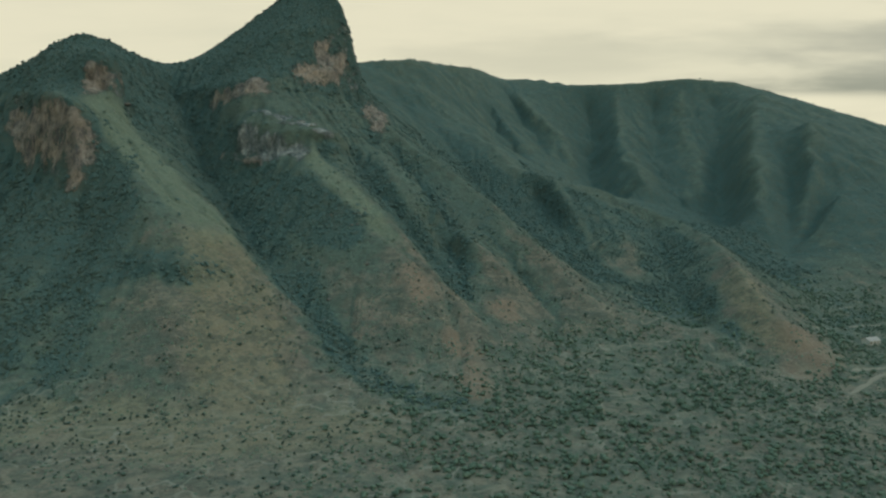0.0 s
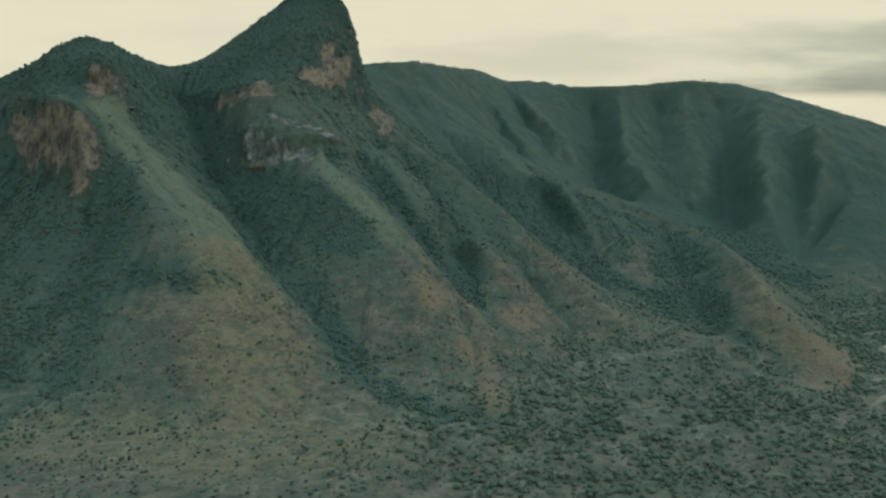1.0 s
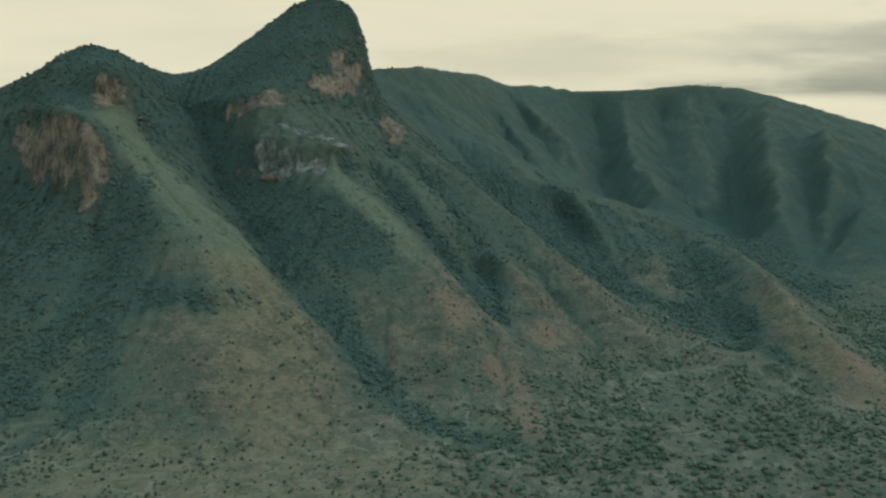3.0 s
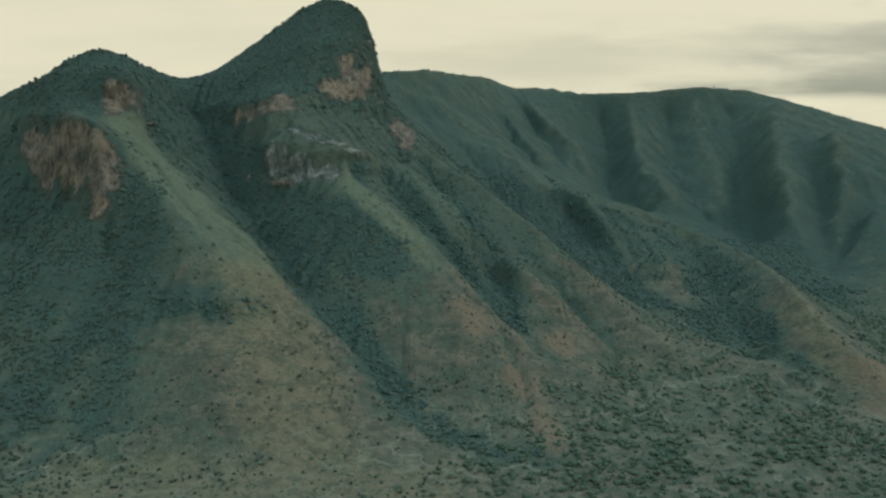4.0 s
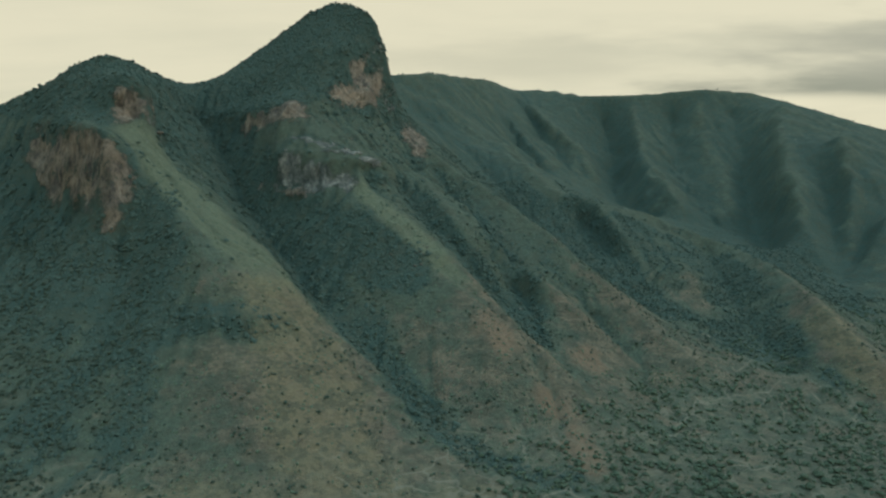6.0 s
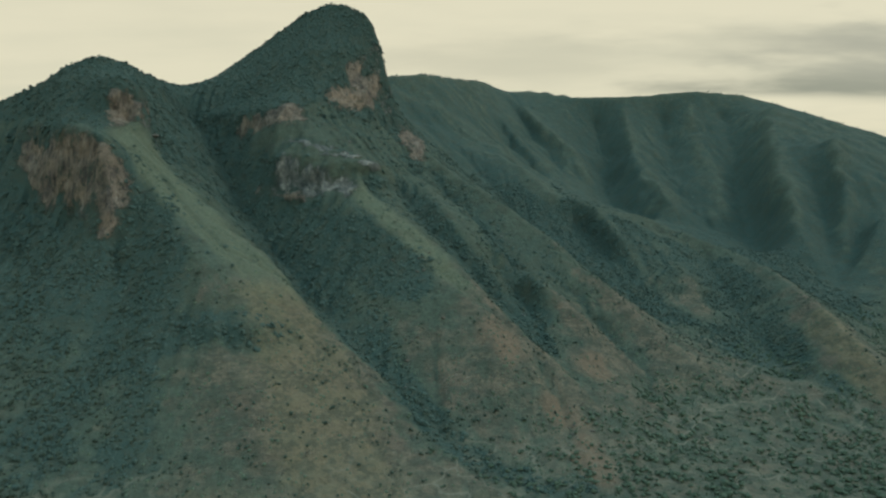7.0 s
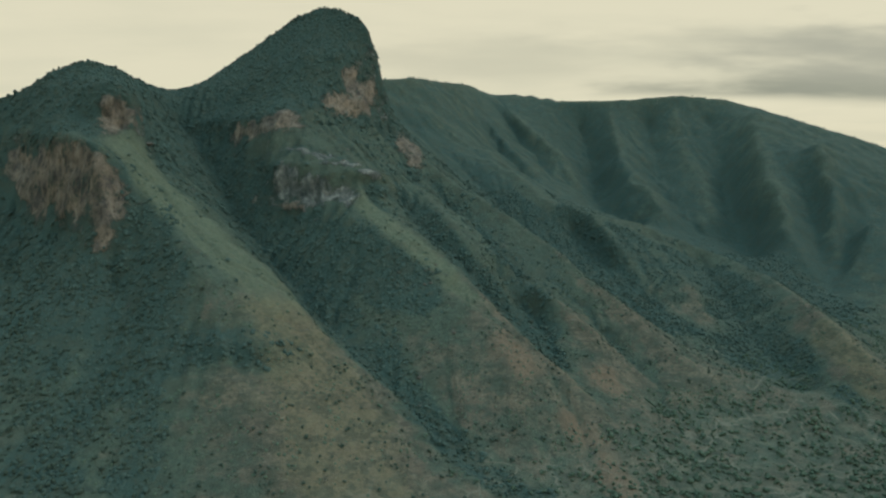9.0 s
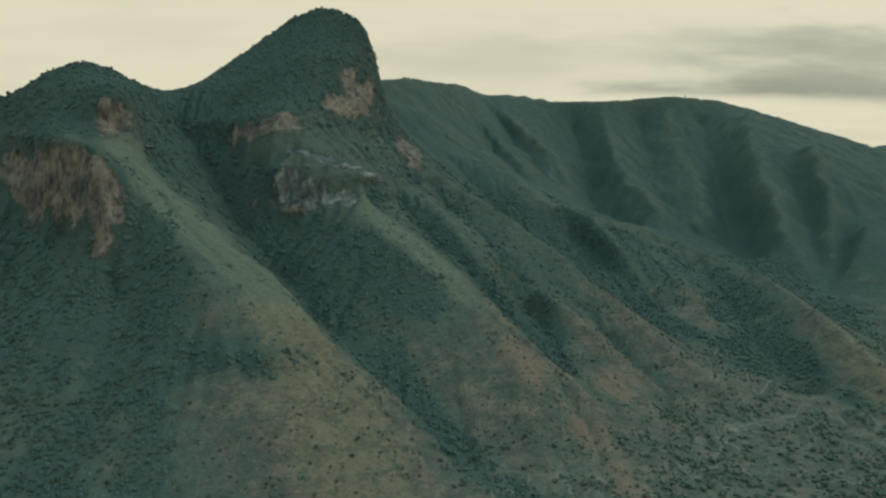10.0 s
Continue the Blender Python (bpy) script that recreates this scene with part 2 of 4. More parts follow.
def leaf_material(name, dark, light):
    m, nt, b = material(name)
    geo = nt.nodes.new("ShaderNodeNewGeometry")
    info = nt.nodes.new("ShaderNodeObjectInfo")
    pos = nt.nodes.new("ShaderNodeTexCoord").outputs["Object"]
    mixr = math_node(nt, "ADD", geo.outputs["Random Per Island"], info.outputs["Random"])
    mixr = math_node(nt, "FRACT", mixr)
    patch = noise_node(nt, pos, 0.05, 5, 0.65)
    tone = noise_node(nt, pos, 0.28, 2, 0.5)
    fac = math_node(nt, "MULTIPLY_ADD", mixr, 0.30, math_node(nt, "MULTIPLY_ADD", patch, 0.55, math_node(nt, "MULTIPLY_ADD", tone, 0.9, -0.38)))
    col = ramp_node(nt, fac, (0.15, dark), (0.55, tuple((a + c) / 2 for a, c in zip(dark, light))), (0.92, light), (1.0, (0.19, 0.17, 0.13)))
    speck = noise_node(nt, pos, 2.2, 3, 0.7)
    col = mix_node(nt, 0.12, col, ramp_node(nt, speck, (0.35, (0.35,)), (0.65, (1.0,))), "MULTIPLY")
    nt.links.new(col, b.inputs["Base Color"])
    b.inputs["Roughness"].default_value = 0.85
    through_leaf = nt.nodes.new("ShaderNodeBsdfTranslucent")
    nt.links.new(col, through_leaf.inputs[0])
    blend = nt.nodes.new("ShaderNodeMixShader")
    blend.inputs[0].default_value = 0.12
    nt.links.new(b.outputs[0], blend.inputs[1])
    nt.links.new(through_leaf.outputs[0], blend.inputs[2])
    nt.links.new(blend.outputs[0], nt.nodes["Material Output"].inputs["Surface"])
    return m


def plain_material(name, a, c, scale=1.5, rough=0.85):
    m, nt, b = material(name)
    pos = nt.nodes.new("ShaderNodeTexCoord").outputs["Object"]
    col = ramp_node(nt, noise_node(nt, pos, scale, 6, 0.65), (0.3, a), (0.7, c))
    nt.links.new(col, b.inputs["Base Color"])
    b.inputs["Roughness"].default_value = rough
    return m


GROUND = ground_material()
LEAF_FOREST = leaf_material("forest_leaves", (0.063, 0.105, 0.093), (0.101, 0.149, 0.123))
LEAF_SCRUB = leaf_material("scrub_leaves", (0.076, 0.120, 0.086), (0.158, 0.212, 0.146))
LEAF_DARK = leaf_material("hill_scrub_leaves", (0.050, 0.078, 0.062), (0.100, 0.138, 0.104))
BARK = plain_material("grey_brown_bark", (0.07, 0.055, 0.04), (0.15, 0.12, 0.09), 3)
STONE = plain_material("weathered_stone", (0.075, 0.075, 0.065), (0.17, 0.155, 0.13), 0.8)


# ---- the lie of the land: crests, gullies and ledges as lines through a relaxed surface ----
CELL, X0, X1, Y0, Y1 = 3.2, -700.0, 938.4, 100.0, 1738.4
NX, NY = 513, 513
LINES = []


def line(*pts):
    LINES.append([Vector(p) for p in pts])


# crest over the rounded summit, the saddle and the sharp peak
line((-700, 700, 150), (-520, 670, 168), (-411, 650, 187), (-362, 632, 204), (-335, 625, 218), (-305, 620, 225), (-295, 642, 223), (-292, 680, 218), (-283, 765, 211))
line((-345, 606, 196), (-322, 600, 206), (-300, 596, 208), (-278, 604, 205), (-268, 640, 206))
line((-283, 765, 211), (-252, 769, 229), (-229, 769, 245), (-194, 766, 268), (-166, 762, 287), (-137, 749, 294), (-111, 728, 282), (-97, 715, 266))
line((-215, 706, 214), (-180, 694, 228), (-150, 690, 241), (-122, 694, 244), (-104, 704, 246))
line((-94, 712, 255), (-90, 709, 240), (-87, 706, 222), (-85, 700, 196), (-82, 688, 166))
line((-80, 718, 192), (-82, 745, 188), (-78, 800, 188), (-74, 900, 194))
line((-138, 760, 289), (-152, 790, 262), (-160, 890, 226), (-137, 1000, 252))
# rock wall under the peak, shelf and bulging outcrop
line((-228, 668, 178), (-205, 652, 182), (-190, 641, 184), (-165, 622, 186), (-143, 645, 196), (-118, 668, 202), (-104, 686, 210))
line((-222, 655, 160), (-196, 634, 164), (-170, 610, 172), (-146, 624, 178), (-120, 645, 176), (-98, 668, 182), (-90, 676, 172))
line((-150, 604, 167), (-128, 620, 166), (-100, 640, 160), (-67, 670, 155))
line((-143, 587, 155), (-121, 584, 149), (-99, 578, 143), (-78, 590, 134))
line((-165, 583, 149), (-150, 576, 145), (-132, 572, 139), (-115, 570, 134), (-100, 568, 129))
line((-163, 570, 120), (-149, 568, 123), (-133, 562, 120), (-113, 554, 119), (-102, 558, 124))
line((-161, 564, 113), (-148, 560, 111), (-132, 555, 112), (-113, 547, 113))
line((-181, 610, 148), (-182, 599, 131), (-182, 582, 116), (-175, 571, 107), (-156, 559, 103), (-133, 547, 103), (-116, 538, 106))
# face of the rounded summit: cave, cliff and its foot
line((-300, 586, 202), (-286, 572, 203), (-270, 564, 202), (-254, 576, 198))
line((-296, 570, 188), (-280, 557, 187), (-266, 554, 186), (-252, 564, 182))
line((-292, 562, 176), (-276, 550, 173), (-258, 554, 170))
line((-353, 588, 173), (-315, 557, 170), (-282, 520, 164), (-261, 505, 160), (-254, 512, 156))
line((-336, 567, 144), (-309, 539, 146), (-279, 511, 146), (-259, 499, 150), (-252, 504, 146))
line((-333, 551, 114), (-310, 534, 119), (-272, 501, 123), (-252, 489, 121), (-249, 496, 118))
line((-325, 535, 104), (-302, 522, 107), (-274, 491, 99), (-250, 485, 101), (-245, 482, 96))
line((-320, 520, 100), (-278, 484, 92), (-246, 474, 88))
line((-362, 601, 150), (-370, 560, 118), (-350, 510, 90), (-298, 474, 74), (-248, 444, 71))
# spur with the pale grass slab
line((-256, 578, 157), (-225, 545, 132), (-184, 510, 101), (-161, 490, 86), (-146, 474, 76), (-130, 444, 60), (-117, 434, 48), (-85, 408, 31), (-76, 385, 20), (-72, 362, 13), (-76, 335, 3))
line((-234, 510, 131), (-220, 498, 120), (-203, 472, 104), (-184, 446, 88), (-163, 431, 74), (-145, 408, 55), (-117, 387, 32), (-100, 350, 12))
line((-184, 446, 88), (-166, 398, 52), (-131, 359, 28), (-119, 337, 9))
line((-166, 396, 49), (-184, 361, 26), (-190, 330, 8))
line((-176, 412, 62), (-160, 412, 60), (-145, 409, 55), (-133, 405, 49))
line((-178, 401, 52), (-162, 398, 49), (-147, 396, 45), (-134, 393, 40))
# hollow and slopes further round
line((-247, 480, 84), (-225, 430, 58), (-226, 400, 40), (-222, 362, 22), (-225, 325, 7))
line((-290, 440, 60), (-267, 423, 51), (-264, 395, 35), (-262, 360, 20), (-270, 320, 7))
line((-420, 520, 80), (-360, 440, 50), (-320, 380, 30), (-310, 320, 8))
line((-700, 560, 60), (-500, 440, 30), (-400, 330, 5))
# first gully
line((-262, 690, 180), (-236, 655, 158), (-197, 590, 112), (-152, 520, 70), (-128, 478, 55), (-98, 441, 38), (-68, 391, 18), (-54, 373, 10), (-30, 347, 2), (0, 320, 0))
# second spur: sharp edge over its wooded flank, and the crest on the far side of the grass ramp
line((-111, 537, 110), (-90, 522, 103), (-70, 505, 91), (-55, 486, 75), (-41, 469, 64), (-26, 446, 52), (-20, 415, 37), (-13, 385, 15), (-6, 362, 4))
line((-99, 571, 121), (-72, 538, 105), (-53, 511, 90), (-33, 487, 70), (-17, 461, 54), (-1, 440, 40), (15, 419, 28), (25, 403, 19), (24, 383, 9))
# second gully, the rib beside it and the hollow behind
line((-75, 600, 116), (-52, 552, 94), (-32, 520, 75), (-18, 502, 58), (-4, 481, 44), (11, 455, 31), (22, 429, 23), (30, 399, 13))
line((-67, 653, 137), (-56, 618, 125), (-45, 565, 109), (-31, 536, 91), (-13, 521, 72), (0, 506, 57))
line((-43, 645, 125), (-27, 607, 102), (-11, 568, 83), (1, 539, 66), (8, 513, 49), (13, 475, 37))
# third spur and its right rib
line((-45, 608, 116), (-22, 574, 104), (-3, 539, 83), (15, 503, 64), (28, 492, 52), (40, 482, 44), (59, 460, 24), (68, 447, 14), (72, 426, 4))
line((33, 534, 61), (49, 510, 44), (62, 483, 27), (73, 453, 16), (80, 422, 5))
line((-55, 673, 152), (-28, 645, 129), (-5, 624, 116), (16, 597, 100), (39, 572, 83), (52, 550, 67), (71, 520, 54), (83, 490, 36), (99, 461, 23), (106, 445, 15), (108, 425, 4))
# third gully
line((-47, 961, 196), (-8, 867, 144), (24, 780, 109), (45, 717, 79), (68, 659, 58), (92, 610, 43), (110, 556, 27), (124, 511, 19), (135, 470, 14), (145, 443, 12))
# fourth spur, down to the bare earth toe
line((-59, 1048, 265), (-23, 1048, 233), (9, 1051, 206), (40, 959, 167), (54, 835, 138), (73, 763, 110), (112, 720, 97), (155, 718, 89), (187, 696, 75), (223, 664, 60), (231, 616, 52), (227, 566, 46), (214, 503, 39), (205, 467, 33), (206, 438, 24), (206, 413, 19), (212, 394, 8), (222, 370, 1))
line((110, 714, 94), (118, 667, 76), (125, 657, 65), (131, 630, 49), (132, 600, 35))
line((97, 728, 77), (107, 675, 60), (117, 631, 46), (124, 589, 33))
line((168, 704, 78), (166, 665, 62), (159, 605, 45), (156, 560, 28))
line((200, 673, 55), (193, 619, 38), (183, 556, 22), (173, 500, 12), (166, 454, 6))
line((199, 503, 29), (185, 462, 20), (182, 435, 12), (181, 415, 6))
# far crest and its fluted wall
line((-137, 1000, 253), (-59, 1048, 265), (-12, 1150, 273), (60, 1280, 280), (112, 1400, 276), (175, 1380, 274), (241, 1340, 258), (325, 1310, 257), (429, 1280, 263), (509, 1270, 256), (593, 1245, 229), (640, 1235, 214), (728, 1180, 178), (760, 1120, 150), (900, 1040, 80))
FAR_CREST = LINES[-1]
# ribs and gullies of the far wall
line((34, 1175, 241), (76, 1155, 186), (90, 1054, 144), (104, 986, 113), (130, 925, 95))
line((78, 1240, 236), (90, 1158, 200), (103, 1064, 165), (118, 1004, 126), (138, 944, 101))
line((109, 1319, 250), (135, 1218, 188), (153, 1135, 144), (169, 1061, 116))
line((125, 1366, 264), (140, 1221, 213), (168, 1170, 183), (196, 1132, 155), (207, 1101, 129), (216, 1049, 97))
line((262, 1296, 203), (252, 1205, 150), (238, 1106, 106), (224, 1005, 74), (223, 921, 58))
line((306, 1280, 232), (294, 1193, 188), (274, 1070, 137), (269, 1014, 119), (271, 939, 98), (284, 902, 61), (279, 840, 51))
line((370, 1262, 208), (356, 1189, 166), (331, 1077, 112), (316, 980, 78), (308, 889, 51))
line((414, 1255, 238), (398, 1200, 196), (376, 1092, 141), (361, 995, 94), (343, 913, 60))
line((460, 1235, 212), (445, 1181, 188), (417, 1086, 127), (386, 989, 82), (345, 872, 44), (323, 793, 34))
line((519, 1188, 231), (448, 1027, 163), (379, 865, 105), (358, 801, 73), (344, 744, 49), (331, 702, 26))
line((481, 1009, 162), (432, 894, 103), (399, 818, 67), (367, 747, 39), (337, 680, 22))
line((503, 974, 176), (440, 855, 118), (407, 797, 76), (389, 753, 50))
line((478, 885, 124), (436, 815, 81), (405, 766, 52), (367, 717, 32))
line((433, 770, 84), (396, 731, 58), (363, 704, 34))
line((225, 780, 55), (275, 690, 30), (300, 600, 10), (310, 530, 2))
# foot of the slopes, valley floor and the country behind
line((60, 360, 0), (120, 395, 0), (175, 395, 0), (225, 362, 0), (260, 400, 0), (262, 450, 1), (268, 520, 2), (300, 520, 1), (380, 540, 1), (600, 620, 3), (900, 700, 6))
line((-700, 290, 0), (-400, 300, 1), (-250, 308, 2), (-100, 315, 0), (0, 318, 0), (100, 340, 0), (300, 400, 0), (500, 500, 0), (900, 560, 0))
line((-700, 200, 0), (-200, 240, 0), (200, 240, 0), (900, 300, 0))
line((-700, 100, 0), (900, 100, 0))
line((-700, 1000, 110), (-400, 950, 140), (-280, 900, 165))
line((-700, 1700, 60), (-100, 1700, 110), (400, 1700, 120), (900, 1700, 60))


def vnoise(x, y, size, seed):
    """Smooth value noise in -1..1, with features about size metres across."""
    rs = np.random.RandomState(seed)
    tab = rs.uniform(-1, 1, (256, 256))
    u, v = x / size, y / size
    i, j = np.floor(u).astype(int), np.floor(v).astype(int)
    f, g = u - i, v - j
    f, g = f * f * f * (f * (6 * f - 15) + 10), g * g * g * (g * (6 * g - 15) + 10)
    i0, i1, j0, j1 = i & 255, (i + 1) & 255, j & 255, (j + 1) & 255
    return (tab[i0, j0] * (1 - f) + tab[i1, j0] * f) * (1 - g) + (tab[i0, j1] * (1 - f) + tab[i1, j1] * f) * g


def fbm(x, y, size, octaves, seed, gain=0.5):
    total, amp, norm = 0.0, 1.0, 0.0
    for k in range(octaves):
        total = total + amp * vnoise(x * 0.8 - y * 0.6 + 31 * k, x * 0.6 + y * 0.8 - 17 * k, size / 2 ** k, seed + k)
        norm += amp
        amp *= gain
    return total / norm


def smooth(a, b, v):
    t = np.clip((v - a) / (b - a), 0, 1)
    return t * t * (3 - 2 * t)


def blur(a, times):
    for _ in range(times):
        p = np.pad(a, 1, mode="edge")
        a = (p[1:-1, :-2] + 2 * p[1:-1, 1:-1] + p[1:-1, 2:]) / 4
        p = np.pad(a, 1, mode="edge")
        a = (p[:-2, 1:-1] + 2 * p[1:-1, 1:-1] + p[2:, 1:-1]) / 4
    return a


def relax():
    """Heights on the raster: a membrane held up by the lines, from coarse to fine."""
    pts = []
    for ln_ in LINES:
        for a, b in zip(ln_, ln_[1:]):
            steps = max(1, int((b - a).length / 1.5))
            for k in range(steps + 1):
                pts.append(a.lerp(b, k / steps))
    pts = np.array(pts)
    h = None
    for stride in (32, 16, 8, 4, 2, 1):
        nx, ny = (NX - 1) // stride + 1, (NY - 1) // stride + 1
        step = CELL * stride
        i = np.clip(np.rint((pts[:, 0] - X0) / step).astype(int), 0, nx - 1)
        j = np.clip(np.rint((pts[:, 1] - Y0) / step).astype(int), 0, ny - 1)
        s, c = np.zeros((ny, nx)), np.zeros((ny, nx))
        np.add.at(s, (j, i), pts[:, 2])
        np.add.at(c, (j, i), 1)
        held = c > 0
        val = s / np.maximum(c, 1)
        if h is None:
            h = np.full((ny, nx), 60.0)
        else:
            jj = np.linspace(0, h.shape[0] - 1, ny)
            ii = np.linspace(0, h.shape[1] - 1, nx)
            j0, i0 = np.minimum(jj.astype(int), h.shape[0] - 2), np.minimum(ii.astype(int), h.shape[1] - 2)
            fj, fi = (jj - j0)[:, None], (ii - i0)[None, :]
            h = (h[j0][:, i0] * (1 - fi) + h[j0][:, i0 + 1] * fi) * (1 - fj) + (h[j0 + 1][:, i0] * (1 - fi) + h[j0 + 1][:, i0 + 1] * fi) * fj
        h[held] = val[held]
        for _ in range(260):
            p = np.pad(h, 1, mode="edge")
            h = 0.25 * (p[1:-1, :-2] + p[1:-1, 2:] + p[:-2, 1:-1] + p[2:, 1:-1])
            h[held] = val[held]
    return 0.6 * h + 0.4 * blur(h, 1)


def erode(h, rounds=6):
    """Rain cuts small branching gullies into the slopes."""
    xs, ys = np.meshgrid(np.linspace(X0, X1, NX), np.linspace(Y0, Y1, NY))
    base = h.copy()
    h = h + fbm(xs, ys, 42, 4, 11) * 2.2
    # flutes down the far wall
    lane = xs + 0.24 * (1300 - ys) + 13 * fbm(xs, ys, 140, 3, 13)
    wall = smooth(720, 900, ys) * (1 - smooth(1180, 1290, ys)) * smooth(60, 160, xs + 0.12 * (ys - 1000))
    ribs = 0.8 - 2.0 * np.abs(vnoise(lane, ys * 0.10, 60, 14)) + 0.7 * (1 - 2 * np.abs(vnoise(lane + 90, ys * 0.16, 27, 15))) + 0.9 * fbm(lane, ys * 0.3, 16, 3, 16)
    crest = np.interp(xs, (60, 112, 241, 429, 593, 728, 900), (1280, 1400, 1340, 1280, 1245, 1180, 1040))
    h = h + wall * (1 - smooth(-150, -30, ys - crest)) * 1.6 * ribs
    for _ in range(rounds):
        best = np.zeros((NY, NX))
        rec = np.arange(NX * NY).reshape(NY, NX)
        own = rec.copy()
        for dj in (-1, 0, 1):
            for di in (-1, 0, 1):
                if di or dj:
                    d = math.hypot(di, dj) * CELL
                    sl = (h - np.roll(h, (-dj, -di), (0, 1))) / d
                    sl[0], sl[-1], sl[:, 0], sl[:, -1] = 0, 0, 0, 0
                    m = sl > best
                    best[m] = sl[m]
                    rec[m] = np.roll(own, (-dj, -di), (0, 1))[m]
        order = np.argsort(-h, axis=None).tolist()
        to = rec.ravel().tolist()
        area = [1.0] * (NX * NY)
        for k in order:
            t = to[k]
            if t != k:
                area[t] += area[k]
        flow = np.array(area).reshape(NY, NX)
        cut = np.minimum(0.16 * np.sqrt(flow) * best, best * CELL * 0.45)
        cut = np.minimum(cut, 1.3)
        h = np.maximum(h - cut, base - 5.0)
        h = 0.9 * h + 0.1 * blur(h, 1)
    cutting = h - base
    return base + np.clip(cutting - blur(cutting, 14), -2.8, 2.2)


def sample(grid, x, y):
    """Smooth lookup in a raster (Catmull-Rom along both ways)."""
    u = np.clip((np.asarray(x, float) - X0) / CELL, 1.001, NX - 3.001)
    v = np.clip((np.asarray(y, float) - Y0) / CELL, 1.001, NY - 3.001)
    i, j = u.astype(int), v.astype(int)
    f, g = u - i, v - j

    def wts(t):
        return (-0.5 * t + t * t - 0.5 * t ** 3, 1 - 2.5 * t * t + 1.5 * t ** 3, 0.5 * t + 2 * t * t - 1.5 * t ** 3, -0.5 * t * t + 0.5 * t ** 3)

    wx, wy = wts(f), wts(g)
    total = 0.0
    for b in range(4):
        row = sum(wx[a] * grid[j + b - 1, i + a - 1] for a in range(4))
        total = total + wy[b] * row
    return total


def meander(h):
    """Bend the straight runs of ribs and gullies a little, most on the far wall."""
    xs, ys = np.meshgrid(np.linspace(X0, X1, NX), np.linspace(Y0, Y1, NY))
    far = smooth(760, 900, ys) * (1 - smooth(1180, 1270, ys))
    amp = smooth(8, 40, h) * (2.2 + 11 * far) * (1 - 0.9 * smooth(150, 185, h) * (ys < 800)) * (1 - smooth(1180, 1300, ys))
    h = sample(h, xs + amp * fbm(xs, ys, 34, 3, 101) + 10 * far * fbm(xs, ys, 95, 2, 103), ys + amp * fbm(xs, ys, 34, 3, 107))
    return h * (1 - 0.85 * far) + 0.85 * far * blur(h, 4)


BASE = meander(relax())
LAND = erode(BASE)
GX, GY = np.meshgrid(np.linspace(X0, X1, NX), np.linspace(Y0, Y1, NY))
near_slope = np.exp(-(((GX + 165) / 85) ** 4 + ((GY - 350) / 40) ** 4))
left_slope = np.exp(-(((GX + 265) / 62) ** 4 + ((GY - 405) / 58) ** 4))
flank = np.exp(-(((GX + 76) / 36) ** 4 + ((GY - 466) / 40) ** 4))
LAND = LAND + flank * (blur(LAND, 12) - LAND) * 0.85
LAND = LAND + near_slope * (blur(LAND, 16) - LAND) * 0.85
LAND = LAND + left_slope * (blur(LAND, 10) - LAND) * 0.75
HOLLOW = blur(LAND, 22) - LAND          # positive in hollows, negative on crests
RILL = blur(LAND, 5) - LAND             # the same for small gullies and ribs


# patches of bare cliff: centre, radii
CLIFFS = [
    (-335, 566, 148, 15, 16, 14), (-322, 552, 136, 14, 14, 16), (-308, 540, 142, 16, 16, 18), (-308, 538, 121, 12, 14, 9), (-290, 522, 148, 16, 16, 16), (-285, 514, 128, 15, 14, 13),
    (-276, 508, 150, 14, 14, 14), (-272, 502, 125, 13, 12, 11), (-258, 498, 140, 11, 12, 15), (-252, 490, 120, 8, 12, 13), (-251, 488, 105, 7, 10, 10),
    (-264, 557, 181, 11, 14, 13), (-247, 569, 186, 5, 9, 9), (-162, 621, 182, 12, 13, 12), (-171, 626, 177, 11, 12, 10), (-207, 632, 173, 15, 14, 12), (-189, 631, 172, 9, 12, 8),
    (-118, 668, 195, 15, 17, 15), (-103, 683, 199, 10, 15, 15), (-112, 684, 218, 8, 12, 16), (-100, 690, 206, 11, 14, 15), (-130, 663, 198, 10, 12, 8),
    (-65, 682, 160, 13, 18, 18), (-57, 690, 152, 9, 13, 11), (-63, 675, 150, 11, 14, 12), (-150, 565, 116, 14, 9, 2.4), (-181, 575, 119, 5, 8, 6),
]
# grey outcrops, the same way
CRAGS = [(-156, 575, 132, 13, 12, 14), (-136, 565, 129, 16, 12, 12), (-115, 557, 126, 12, 10, 7), (-142, 590, 155, 22, 8, 2.5), (-118, 585, 149, 18, 8, 2.5), (-96, 576, 141, 12, 8, 2.5)]
# hollows eaten into the cliffs: centre, radius, depth
HOLLOWS = [(-264, 556, 181, 9.0, 5), (-257, 563, 189, 3.2, 5), (-273, 554, 182, 3.2, 5), (-262, 556, 174, 3, 3), (-279, 511, 146, 4.0, 4), (-262, 497, 112, 4.5, 5), (-303, 533, 126, 5, 5), (-288, 508, 108, 9, 5)]
# lips that lean out over the slope below: x from and to, y from and to, height of the lip, its thickness, reach
LIPS = [(-174, -106, 560, 600, 147, 7, 3.2), (-174, -106, 556, 585, 126, 7, -2.0), (-305, -262, 505, 560, 166, 8, 4.0), (-176, -132, 402, 426, 57, 4, 2.5), (-250, -180, 630, 680, 186, 7, 4.0)]
